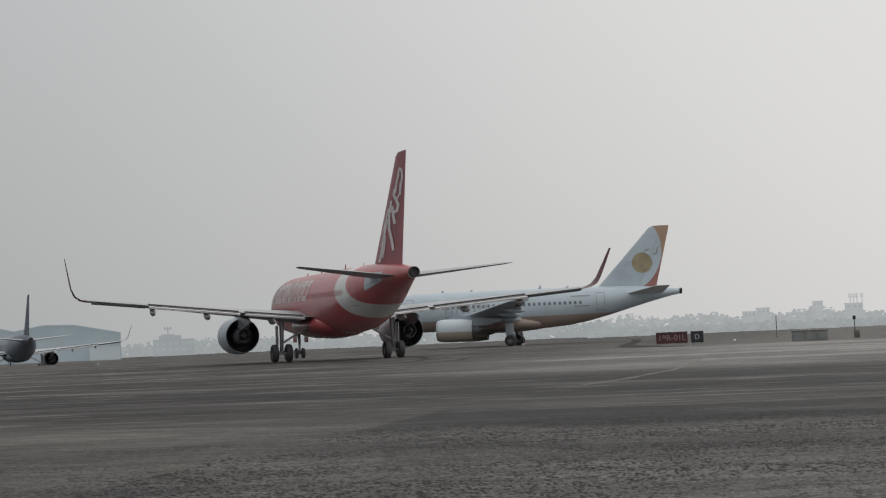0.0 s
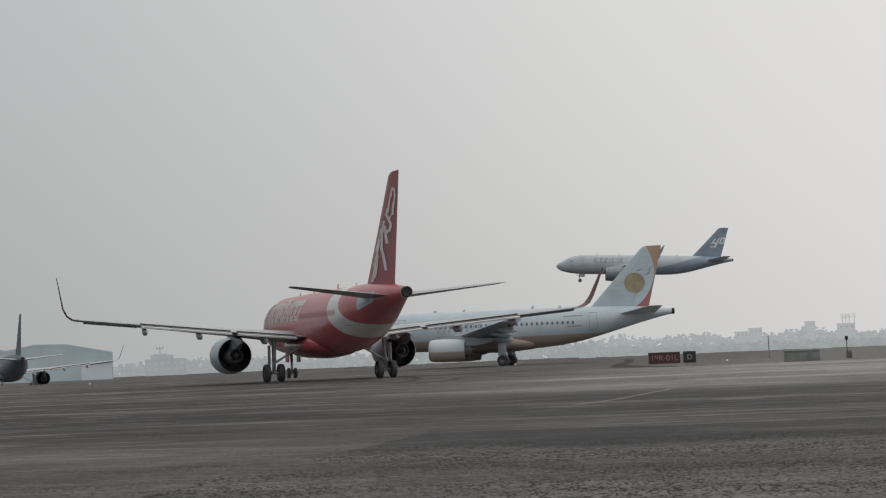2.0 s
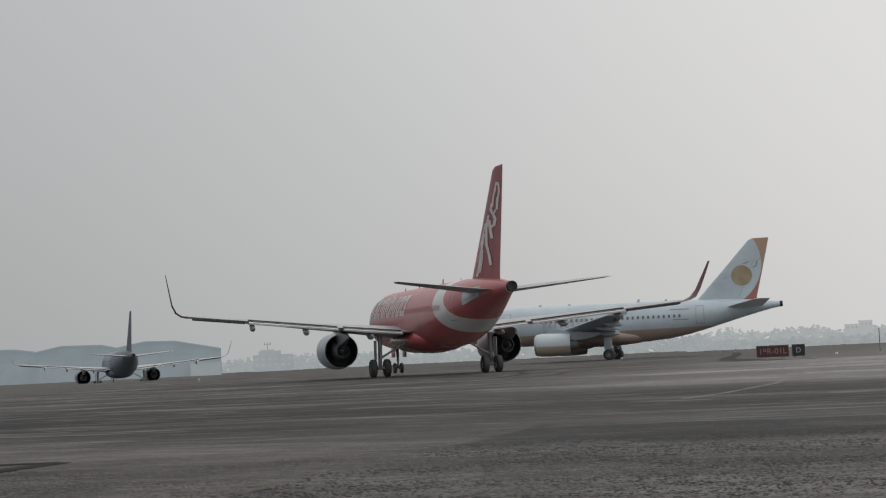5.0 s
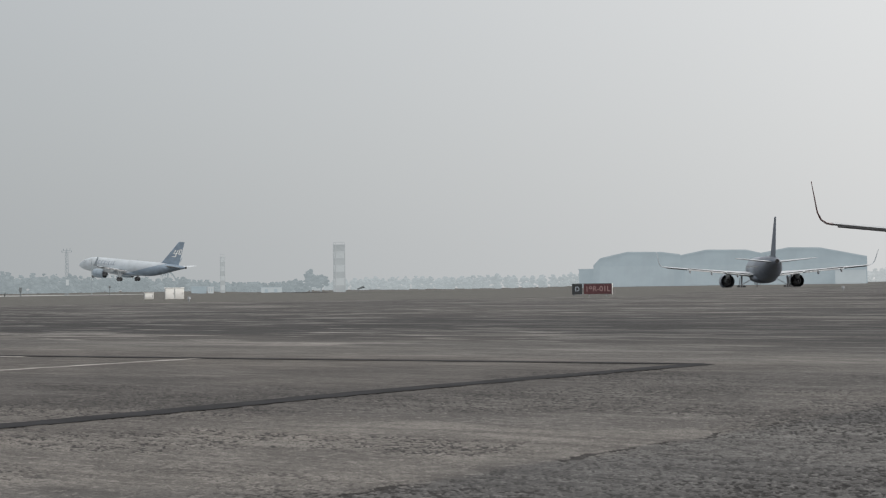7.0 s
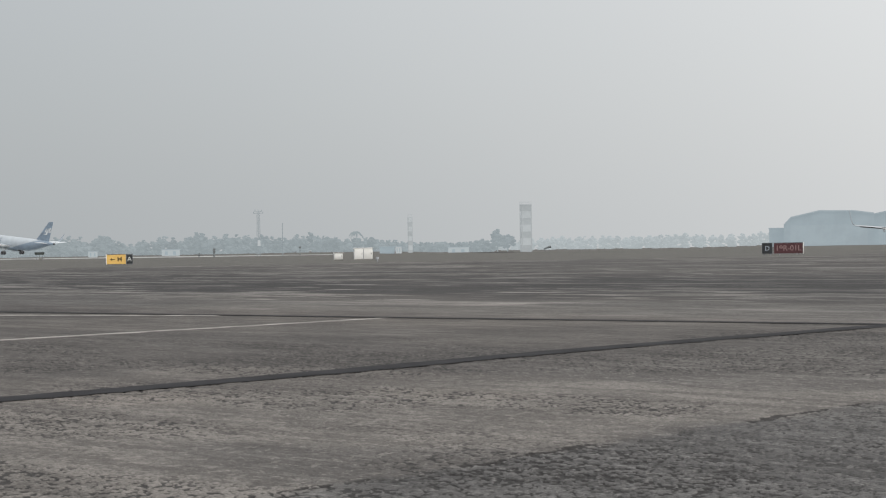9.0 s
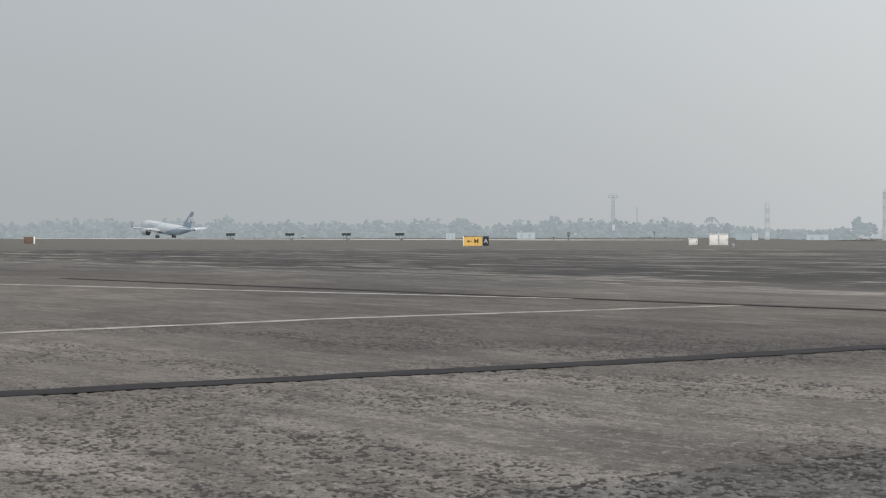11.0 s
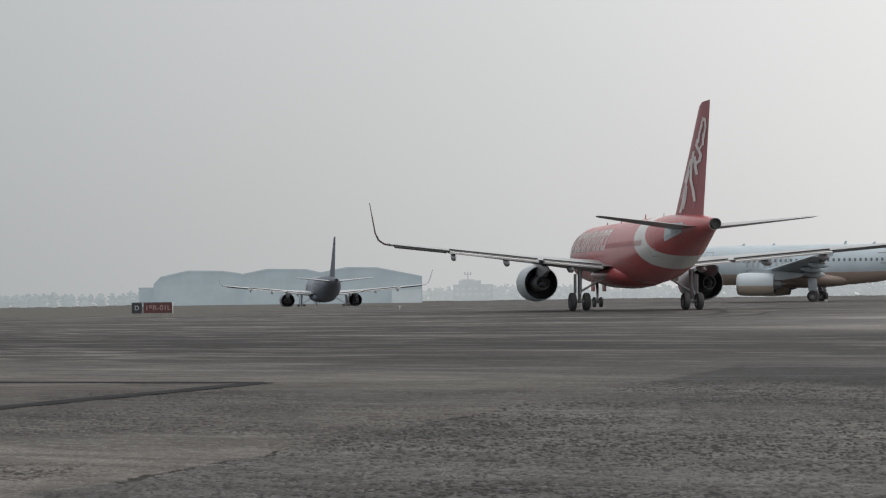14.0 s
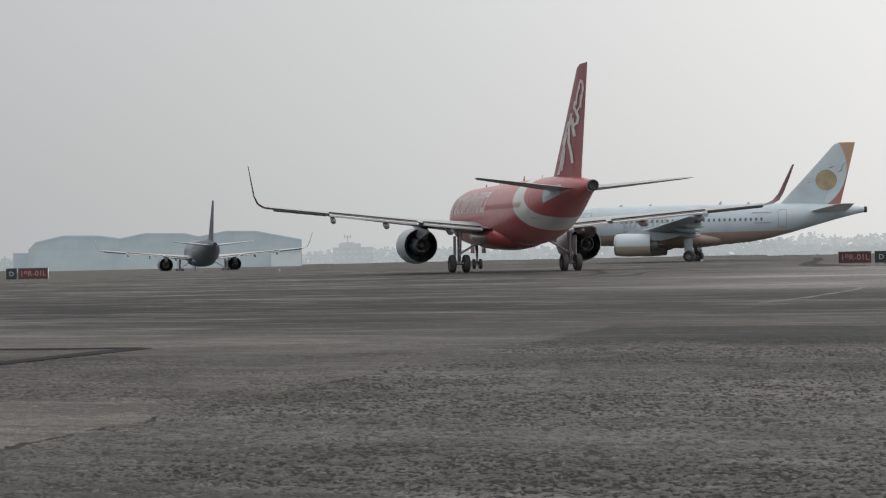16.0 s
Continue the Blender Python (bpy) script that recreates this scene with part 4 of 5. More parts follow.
fin_marks(lander, "fin_logo_shape", [[(0.34, 8.5), (0.44, 8.5), (0.44, 9.6), (0.34, 9.6)], [(0.56, 7.7), (0.66, 7.7), (0.66, 9.7), (0.56, 9.7)], [(0.44, 8.5), (0.56, 8.4), (0.56, 8.75), (0.44, 8.85)], [(0.38, 7.7), (0.56, 7.7), (0.56, 7.95), (0.38, 7.95)],
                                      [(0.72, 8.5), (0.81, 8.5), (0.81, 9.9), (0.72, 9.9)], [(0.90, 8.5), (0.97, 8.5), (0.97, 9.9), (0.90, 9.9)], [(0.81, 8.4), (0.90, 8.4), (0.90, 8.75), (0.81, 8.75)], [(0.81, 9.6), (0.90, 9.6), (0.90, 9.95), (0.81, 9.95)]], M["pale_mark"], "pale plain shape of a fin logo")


# ---- signs, cabinets and lights beside the taxiways ----
def polar(az, r, z=None):
    x, y = r * math.sin(radians(az)), r * math.cos(radians(az))
    return Vector((x, y, ground_z(x, y) if z is None else z))


def facing(az, r, turn=0.0, z=None):
    """Pose on the ground at azimuth az and range r: -y towards the standpoint, x to the right."""
    p = polar(az, r, z)
    return pose(p.x, p.y, p.z, 0, 0, -az + turn)


def letters(text, size, material, parent, x, z, y, name="lettering"):
    """Flat raised lettering, centred at (x, z), on a face that looks along -y."""
    cu = bpy.data.curves.new(name, "FONT")
    cu.body, cu.size, cu.align_x, cu.align_y, cu.extrude, cu.offset = text, size, "CENTER", "CENTER", 0.004, 0.006
    tmp = bpy.data.objects.new("tmp", cu)
    me = bpy.data.meshes.new_from_object(tmp)
    bpy.data.objects.remove(tmp)
    bpy.data.curves.remove(cu)
    me.name = name
    me.materials.clear()
    me.materials.append(material)
    ob = new(name, me)
    ob.parent = parent
    ob.matrix_basis = pose(x, y, z, 90, 0, 0)
    return ob


M["text_dim"] = plain("sign_text_dim", (0.27, 0.17, 0.17), 0.5, 0, 0.2)
M["text_pale"] = plain("sign_text_pale", (0.55, 0.57, 0.55), 0.5, 0, 0.15)
M["text_dark"] = plain("sign_text_dark", (0.10, 0.06, 0.01), 0.5, 0, 0.15)


def taxi_sign(m, label, panels, height, lift=0.12, ends=()):
    """Panels from left to right: (width, gap after, face material, text, text material, text size)."""
    root = thing("airfield_sign", m, label, "sign", "airfield signs")
    total = sum(w + g for w, g, *_ in panels) - panels[-1][1]
    x = -total / 2
    for w, gap, face, text, tm, size in panels:
        bm = bmesh.new()
        box(bm, x + w / 2, 0, lift + height / 2, w, 0.22, height, None, 0.015)
        cab = part("sign_box", bm, M["steel"] if face is not M["sign_yellow"] else M["sign_yellow"], root, "sheet metal sign box")
        bm = bmesh.new()
        box(bm, x + w / 2, -0.117, lift + height / 2, w - 0.03, 0.012, height - 0.03)
        part("face", bm, face, cab, "", False)
        if text:
            if text.startswith("<"):
                bm = bmesh.new()
                ax, az = x + w * 0.30, lift + height * 0.5
                box(bm, ax + 0.06, -0.127, az, 0.26, 0.008, 0.06)
                vs = [bm.verts.new(p) for p in ((ax - 0.20, -0.131, az), (ax - 0.02, -0.131, az - 0.13), (ax - 0.02, -0.131, az + 0.13))]
                bm.faces.new(vs)
                part("arrow", bm, tm, cab, "dark arrow", False)
                letters(text[1:], size, tm, cab, x + w * 0.68, lift + height * 0.5, -0.126)
            else:
                letters(text, size, tm, cab, x + w / 2, lift + height * 0.5, -0.126)
        for lx in (x + w * 0.2, x + w * 0.8):
            bm = bmesh.new()
            tube(bm, (lx, 0, -0.06), (lx, 0, lift + 0.02), 0.04, 0.04, 8)
            part("leg", bm, M["steel"], root)
        bm = bmesh.new()
        box(bm, x + w / 2, 0, lift + height + 0.015, w + 0.02, 0.24, 0.03)
        part("cap_rail", bm, M["black"], cab)
        x += w + gap
    for k in ends:
        bm = bmesh.new()
        box(bm, k * (total / 2 + 0.03), 0, lift + height / 2, 0.06, 0.26, height + 0.04, None, 0.01)
        part("end_plate", bm, M["white_hi"], root, "white end plate")
    return root


taxi_sign(facing(11.25, 127.6), "dark red runway sign with black location panel on grass", [(2.35, 0.22, M["sign_red"], "19R-01L", M["text_dim"], 0.60), (0.95, 0, M["sign_black"], "D", M["nav_mark"], 0.52)], 0.83)
taxi_sign(facing(-16.46, 127.6), "black location panel beside a dark red runway sign", [(0.78, 0.08, M["sign_black"], "D", M["nav_mark"], 0.48), (2.12, 0, M["sign_red"], "19R-01L", M["text_dim"], 0.55)], 0.78, ends=(1,))
taxi_sign(facing(-38.58, 135), "yellow direction sign with a small black location panel", [(1.46, 0.04, M["sign_yellow"], "<M", M["text_dark"], 0.50), (0.5, 0, M["sign_black"], "A", M["text_pale"], 0.48)], 0.74, ends=(-1,))
# a sign seen almost edge on, brown back and white end
side_sign = thing("airfield_sign", facing(-53.42, 172, 18), "brown-backed airfield sign with a white end", "sign", "airfield signs")
bm = bmesh.new()
box(bm, -0.08, 0, 0.50, 0.92, 0.2, 0.68, None, 0.015)
part("sign_box", bm, plain("brown_sheet", (0.13, 0.085, 0.06), 0.6, 0, 0.3), side_sign)
bm = bmesh.new()
box(bm, 0.46, 0, 0.50, 0.16, 0.24, 0.72, None, 0.015)
part("end_plate", bm, M["white_hi"], side_sign, "white end plate")
for x in (-0.35, 0.25):
    bm = bmesh.new()
    tube(bm, (x, 0, -0.05), (x, 0, 0.2), 0.04)
    part("leg", bm, M["steel"], side_sign)


def cabinet(m, w, d, h, label, doors=2):
    root = thing("equipment_cabinet", m, label, "cabinet", "white cabinets")
    bm = bmesh.new()
    box(bm, 0, 0, 0.04, w + 0.1, d + 0.1, 0.12, None, 0.02)
    part("plinth", bm, M["concrete"], root, "concrete plinth")
    bm = bmesh.new()
    box(bm, 0, 0, h / 2 + 0.1, w, d, h, None, 0.02)
    body = part("body", bm, M["cabinet"], root)
    bm = bmesh.new()
    box(bm, 0, 0, h + 0.12, w + 0.08, d + 0.08, 0.05, None, 0.012)
    part("lid", bm, M["cabinet"], body, "overhanging white lid")
    for k in range(doors):
        dw = w / doors
        bm = bmesh.new()
        box(bm, -w / 2 + dw * (k + 0.5), -d / 2 - 0.015, h / 2 + 0.1, dw - 0.12, 0.03, h - 0.16, None, 0.01)
        door = part("door", bm, M["white_hi"], body, "white cabinet door")
        bm = bmesh.new()
        box(bm, -w / 2 + dw * (k + 0.88), -d / 2 - 0.045, h / 2 + 0.1, 0.03, 0.03, 0.16)
        part("handle", bm, M["black"], door)
        bm = bmesh.new()
        box(bm, -w / 2 + dw * k + 0.03, -d / 2 - 0.012, h / 2 + 0.1, 0.05, 0.03, h - 0.05)
        part("post", bm, M["steel"], body, "grey corner post")
    return root


cabinet(facing(-30.48, 146), 1.62, 0.9, 0.92, "white sheet-metal equipment cabinet on a concrete plinth")
cabinet(facing(-31.32, 147), 0.78, 0.6, 0.52, "small white equipment cabinet beside a larger one", 1)

# concrete block with three bays
block = thing("concrete_kiosk", facing(15.5, 162), "low grey concrete kiosk of three bays on grass", "kiosk")
bm = bmesh.new()
box(bm, 0, 0.5, 0.54, 3.3, 1.4, 1.14, None, 0.03)
body = part("body", bm, M["concrete"], block)
bm = bmesh.new()
box(bm, 0, 0.5, 1.14, 3.44, 1.56, 0.10, None, 0.02)
part("roof_slab", bm, M["concrete"], body, "thin concrete roof slab")
for x in (-1.1, 0.0, 1.1):
    bm = bmesh.new()
    box(bm, x, -0.22, 0.5, 0.92, 0.05, 0.86, None, 0.012)
    part("hatch", bm, plain("grey_hatch", (0.22, 0.24, 0.24), 0.7, 0, 0.25), body, "grey sheet hatch")
for x in (-0.55, 0.55):
    bm = bmesh.new()
    box(bm, x, -0.23, 0.55, 0.12, 0.08, 1.1)
    part("pier", bm, M["concrete"], body)

lamp = thing("beacon_post", facing(17.0, 192), "dark beacon box on a post with concrete base", "beacon")
bm = bmesh.new()
box(bm, 0.05, 0, 0.36, 0.62, 0.6, 0.9, None, 0.04)
part("base", bm, plain("mossy_concrete", (0.15, 0.15, 0.12), 0.9, 0, 0.4), lamp)
bm = bmesh.new()
tube(bm, (-0.12, 0, 0.7), (-0.15, 0, 2.05), 0.05)
part("post", bm, M["black"], lamp)
bm = bmesh.new()
box(bm, -0.15, 0, 2.22, 0.34, 0.3, 0.42, None, 0.05)
part("beacon_box", bm, M["black"], lamp, "black beacon housing")


def rod(name, az, r, h, rad, label, cat, material, z=None, top=None):
    root = thing(name, facing(az, r, 0, z), label, cat)
    bm = bmesh.new()
    tube(bm, (0, 0, -0.1), (0, 0, h), rad, rad * 0.8, 8)
    part("post", bm, material, root)
    bm = bmesh.new()
    tube(bm, (0, 0, -0.1), (0, 0, 0.08), rad * 2.4, rad * 2.2, 10)
    part("foot", bm, M["concrete"], root)
    if top:
        bm = bmesh.new()
        box(bm, 0, 0, h, *top, None, 0.03)
        part("head", bm, material, root)
    return root


# dark steel greyed, the haze before these posts put into the colour
hazy_dark = plain("hazed_dark_steel", (0.16, 0.18, 0.19), 0.7, 0, 0.2)
rod("marker_post", 14.44, 230, 3.0, 0.07, "thin dark marker post in dry grass", "post", hazy_dark)
rod("pole", -33.18, 430, 8.5, 0.10, "tall thin dark pole", "pole", M["far_steel"])
rod("light_post", -35.47, 330, 1.7, 0.16, "short dark runway post", "post", hazy_dark, top=(0.5, 0.4, 0.9))
rod("light_post", -35.97, 330, 1.0, 0.12, "short dark runway post", "post", hazy_dark, top=(0.35, 0.3, 0.5))
rod("light_post", -32.6, 400, 2.2, 0.10, "short dark runway post", "post", hazy_dark, top=(0.5, 0.3, 0.4))

# approach-slope light units in a row
papi = thing("slope_light_unit", facing(-46.85, 270), "low dark slope light box on thin legs", "light unit", "slope lights beside the runway")
bm = bmesh.new()
box(bm, 0, 0, 0.98, 1.45, 0.8, 0.34, None, 0.04)
part("housing", bm, plain("dark_green_housing", (0.035, 0.045, 0.04), 0.6, 0, 0.3), papi)
bm = bmesh.new()
box(bm, 0, -0.42, 1.16, 1.5, 0.1, 0.06)
part("hood", bm, M["black"], papi)
for x, y in ((-0.45, -0.25), (0.45, -0.25), (0.0, 0.3)):
    bm = bmesh.new()
    tube(bm, (x, y, -0.05), (x, y, 0.85), 0.05, 0.05, 8)
    part("leg", bm, M["steel"], papi)
bm = bmesh.new()
box(bm, 0.25, 0, 0.15, 0.6, 0.4, 0.4, None, 0.03)
part("transformer_box", bm, M["concrete"], papi)
for az in (-44.87, -42.97, -41.17):
    copy_thing(papi, facing(az, 270))

# wind indicator, white dome, grass tussocks near the runway
vane = thing("wind_indicator", facing(-24.28, 300), "small dark tilted wind indicator on a peg", "wind indicator")
bm = bmesh.new()
tube(bm, (-0.5, 0, 0.55), (0.75, 0, 0.95), 0.10, 0.24, 10)
part("cone", bm, hazy_dark, vane)
bm = bmesh.new()
tube(bm, (-0.3, 0, -0.05), (-0.3, 0, 0.65), 0.06, 0.05, 8)
part("peg", bm, hazy_dark, vane)
dome = thing("aerial_dome", facing(-20.73, 285), "small white dome on a low drum", "dome")
bm = bmesh.new()
tube(bm, (0, 0, -0.05), (0, 0, 0.3), 0.48, 0.48, 16)
part("drum", bm, M["white_hi"], dome)
bm = bmesh.new()
spin(bm, [(0, 0.44), (0.18, 0.36), (0.30, 0.2), (0.36, 0.01)], (0, 0, 0), 16)
bm.transform(Matrix.Translation((0, 0, 0.3)) @ pose(0, 0, 0, 0, -90, 0))
part("cap", bm, M["white_hi"], dome)
for az, r in ((13.05, 178), (6.0, 150), (-8.2, 150), (-30.0, 128)):
    edge = thing("edge_light", facing(az, r), "small pale taxiway edge light", "light", "taxiway edge lights")
    bm = bmesh.new()
    tube(bm, (0, 0, -0.03), (0, 0, 0.2), 0.05, 0.05, 8)
    part("stem", bm, M["steel"], edge)
    bm = bmesh.new()
    tube(bm, (0, 0, 0.2), (0, 0, 0.36), 0.14, 0.10, 10)
    part("lens_cap", bm, M["white_hi"] if az > 10 else M["steel"], edge)

# ---- far side: hangars, towers, sheds, woods, houses ----
def hangar(az0, az1, r, outline, label):
    """One vaulted bay; outline holds (azimuth, elevation) along its roof edge as seen from the standpoint."""
    mid = (az0 + az1) / 2
    root = thing("hangar", facing(mid, r, 0, -1.1), label, "hangar", "row of hangars")
    pts = [(r * math.tan(radians(a - mid)), 2.2 + r * math.tan(radians(e))) for a, e in outline]
    x0, x1 = pts[0][0], pts[-1][0]
    bm = bmesh.new()
    front = [Vector((x0, 0, -0.5))] + [Vector((x, 0, z - 0.35)) for x, z in pts] + [Vector((x1, 0, -0.5))]
    loft(bm, [front, [p + Vector((0, 55, 0)) for p in front]])
    wall = part("wall", bm, M["hangar_dark"], root, "sheet wall, pale blue-grey with painted haze", False)
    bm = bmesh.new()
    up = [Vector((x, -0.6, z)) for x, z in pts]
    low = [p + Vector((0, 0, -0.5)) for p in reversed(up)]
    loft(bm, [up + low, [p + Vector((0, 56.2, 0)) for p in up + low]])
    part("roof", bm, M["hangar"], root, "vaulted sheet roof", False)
    n = 6
    for k in range(n):
        w = (x1 - x0) * 0.86 / n
        bm = bmesh.new()
        box(bm, x0 + (x1 - x0) * 0.07 + w * (k + 0.5), -0.12 - 0.1 * (k % 2), 3.6, w - 0.12, 0.16, 8.2)
        part("door_leaf", bm, M["hangar"], wall, "", False)
    return root


hangar(-16.4, -13.5, 640, [(-16.4, 0.53), (-16.17, 0.77), (-15.26, 0.97), (-14.13, 0.95), (-13.5, 0.86)], "pale blue-grey vaulted aircraft hangar in haze")
hangar(-13.56, -10.82, 642, [(-13.56, 0.82), (-12.63, 1.0), (-11.33, 0.98), (-10.82, 0.86)], "pale blue-grey vaulted aircraft hangar in haze")
last = hangar(-10.87, -7.42, 640, [(-10.87, 0.86), (-9.95, 1.03), (-8.94, 1.01), (-7.42, 0.70)], "pale blue-grey vaulted aircraft hangar in haze")
lean_to = thing("annex", facing(-16.62, 645, 0, -1.1), "low lean-to beside a hangar, blue-grey with painted haze", "building")
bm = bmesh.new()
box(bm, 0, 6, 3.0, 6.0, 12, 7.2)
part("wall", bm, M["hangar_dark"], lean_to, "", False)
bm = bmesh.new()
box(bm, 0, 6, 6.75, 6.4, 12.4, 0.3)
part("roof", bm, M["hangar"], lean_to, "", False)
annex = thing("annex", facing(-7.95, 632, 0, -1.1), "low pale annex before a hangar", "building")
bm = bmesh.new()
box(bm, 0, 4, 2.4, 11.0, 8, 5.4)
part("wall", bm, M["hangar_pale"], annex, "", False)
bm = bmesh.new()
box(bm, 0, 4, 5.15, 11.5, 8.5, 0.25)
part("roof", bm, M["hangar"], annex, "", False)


def lattice(az, r, w, h, label, bands, name="lattice_tower", panel=True):
    """A square lattice tower with cross-bracing and banded cladding."""
    h += 1.2
    root = thing(name, facing(az, r, 12, -2.0), label, "tower")
    n = bands
    for sx in (-1, 1):
        for sy in (-1, 1):
            bm = bmesh.new()
            tube(bm, (sx * w / 2, sy * w / 2, -0.3), (sx * w / 2, sy * w / 2, h), w * 0.055, w * 0.045, 6)
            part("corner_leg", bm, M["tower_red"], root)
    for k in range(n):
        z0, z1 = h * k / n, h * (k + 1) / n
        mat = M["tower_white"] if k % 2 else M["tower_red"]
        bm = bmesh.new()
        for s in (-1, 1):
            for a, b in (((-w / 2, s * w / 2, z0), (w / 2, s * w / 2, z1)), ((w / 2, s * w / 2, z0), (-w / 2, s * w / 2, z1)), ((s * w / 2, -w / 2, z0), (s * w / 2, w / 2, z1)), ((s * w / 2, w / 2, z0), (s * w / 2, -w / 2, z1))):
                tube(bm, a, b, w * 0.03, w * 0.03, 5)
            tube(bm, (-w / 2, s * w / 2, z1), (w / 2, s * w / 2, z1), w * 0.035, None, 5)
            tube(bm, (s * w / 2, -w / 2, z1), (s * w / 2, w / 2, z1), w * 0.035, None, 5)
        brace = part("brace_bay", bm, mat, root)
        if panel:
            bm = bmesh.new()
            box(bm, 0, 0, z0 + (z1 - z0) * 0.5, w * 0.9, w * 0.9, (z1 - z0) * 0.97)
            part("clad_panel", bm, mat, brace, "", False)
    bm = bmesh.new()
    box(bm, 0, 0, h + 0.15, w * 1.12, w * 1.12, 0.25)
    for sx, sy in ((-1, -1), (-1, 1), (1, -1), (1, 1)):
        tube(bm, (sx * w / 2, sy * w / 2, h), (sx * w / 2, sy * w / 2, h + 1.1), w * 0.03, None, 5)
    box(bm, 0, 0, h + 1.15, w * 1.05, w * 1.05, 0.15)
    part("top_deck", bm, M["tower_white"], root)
    return root


lattice(-24.97, 700, 3.9, 18.3, "tall square lattice tower with pale and grey bands", 7)
lattice(-28.88, 650, 1.5, 13.0, "slender lattice tower with pale bands", 8)
mast = thing("lattice_mast", facing(-33.98, 480, 0, -0.8), "thin lattice mast with cross-arms on top", "mast")
for sx, sy in ((-0.35, -0.2), (0.35, -0.2), (0, 0.4)):
    bm = bmesh.new()
    tube(bm, (sx * 1.5, sy * 1.5, -0.2), (sx, sy, 12.2), 0.07, 0.05, 6)
    part("leg", bm, M["far_steel"], mast)
bm = bmesh.new()
for k in range(12):
    z = k * 1.02
    w = 0.52 - 0.17 * k / 12
    tube(bm, (-w, -0.3, z), (w, -0.3, z + 1.02), 0.04, None, 5)
    tube(bm, (w, -0.3, z), (-w, -0.3, z + 1.02), 0.04, None, 5)
part("bracing", bm, M["far_steel"], mast)
for z, w in ((12.0, 1.3), (12.5, 0.9)):
    bm = bmesh.new()
    tube(bm, (-w, 0, z), (w, 0, z), 0.06, None, 6)
    for x in (-w, 0, w):
        tube(bm, (x, 0, z - 0.1), (x, 0, z + 0.5), 0.08, None, 6)
    part("cross_arm", bm, M["far_steel"], mast)
bm = bmesh.new()
box(bm, 0.1, -0.3, 3.6, 0.8, 0.6, 1.6, None, 0.04)
part("equipment_box", bm, M["tower_white"], mast)


def hut(az0, az1, r, h, label, mat, z=-0.8):
    mid, w = (az0 + az1) / 2, r * radians(az1 - az0)
    root = thing("shed", facing(mid, r, 0, z), label, "shed")
    bm = bmesh.new()
    box(bm, 0, 2, h / 2 - 0.2, w, 4, h + 0.4)
    wall = part("wall", bm, mat, root, "", False)
    bm = bmesh.new()
    box(bm, 0, 2, h + 0.08, w + 0.5, 4.5, 0.16)
    part("roof", bm, M["hangar"], root, "", False)
    for k in (-0.25, 0.2):
        bm = bmesh.new()
        box(bm, w * k, -0.03, h * 0.45, w * 0.16, 0.08, h * 0.6)
        part("door", bm, M["hangar_dark"], wall, "", False)
    return root


hut(-29.92, -29.42, 520, 1.9, "low grey shed behind the runway", M["hangar_dark"])
hut(-29.38, -29.18, 515, 1.9, "small white shed beside a grey one", M["tower_white"])
hut(-27.6, -26.9, 620, 2.5, "low pale shed before trees", M["far_trees_pale"], -2.0)
hut(-37.2, -36.6, 620, 2.2, "low pale house before trees", M["far_trees_pale"])
hut(-39.6, -39.3, 620, 2.0, "low pale house before trees", M["far_trees_pale"])


def far_jet(az, r, nose_az):
    """A small parked jet far off in the haze: body, fin, wings."""
    root = thing("parked_aircraft", heading(*polar(az, r, -1.1), nose_az), "white parked aircraft far off in the haze", "airplane", "far parked aircraft")
    bm = bmesh.new()
    loft(bm, [[Vector((x, w * math.cos(k * math.tau / 16), 2.6 + rise + w * math.sin(k * math.tau / 16))) for k in range(16)] for x, w, rise in ((-8.5, 0.05, -0.3), (-7.8, 0.8, -0.1), (-6.0, 1.4, 0), (5.0, 1.4, 0), (9.0, 0.8, 0.5), (11.0, 0.15, 0.9))])
    part("fuselage", bm, M["far_white"], root)
    bm = bmesh.new()
    loft(bm, [[Vector((x, y, z)) for x, y in ((le, -0.15), (te, -0.15), (te, 0.15), (le, 0.15))] for le, te, z in ((5.8, 10.4, 3.6), (8.6, 10.9, 7.8))])
    part("fin", bm, M["far_white"], root, "", False)
    for side in (-1, 1):
        bm = bmesh.new()
        loft(bm, [foil((-2.0, side * 1.0, 1.9), 4.0, 0.4, (0, 0, 1)), foil((1.0, side * 11.0, 2.8), 1.4, 0.15, (0, 0, 1))])
        part("wing", bm, M["tower_white"], root)
        bm = bmesh.new()
        tube(bm, (0.5, side * 2.0, 0.0), (0.5, side * 2.0, 1.8), 0.3, 0.15, 8)
        part("main_gear_leg", bm, M["far_steel"], root)
    bm = bmesh.new()
    tube(bm, (-6.0, 0, 0.0), (-6.0, 0, 1.5), 0.25, 0.12, 8)
    part("nose_gear_leg", bm, M["far_steel"], root)


far_jet(-6.72, 1050, -150)
far_jet(-4.42, 1040, -150)

block_house = thing("control_block", facing(-5.70, 800, 0, -1.1), "hazy grey stepped airport building with roof mast", "building")
bm = bmesh.new()
box(bm, 0, 8, 3.6, 19.0, 16, 8.2)
wall_ = part("wall", bm, M["block"], block_house, "", False)
bm = bmesh.new()
box(bm, -1.5, 8, 8.3, 10.5, 12, 2.4)
part("upper_storey", bm, M["block"], block_house, "", False)
bm = bmesh.new()
box(bm, -2.5, 8, 9.75, 6.5, 8, 0.7)
part("roof_room", bm, M["block"], block_house, "", False)
bm = bmesh.new()
tube(bm, (-2.4, 6, 9.9), (-2.4, 6, 13.4), 0.22, 0.15, 6)
tube(bm, (-3.8, 6, 12.6), (-1.0, 6, 12.6), 0.16, None, 6)
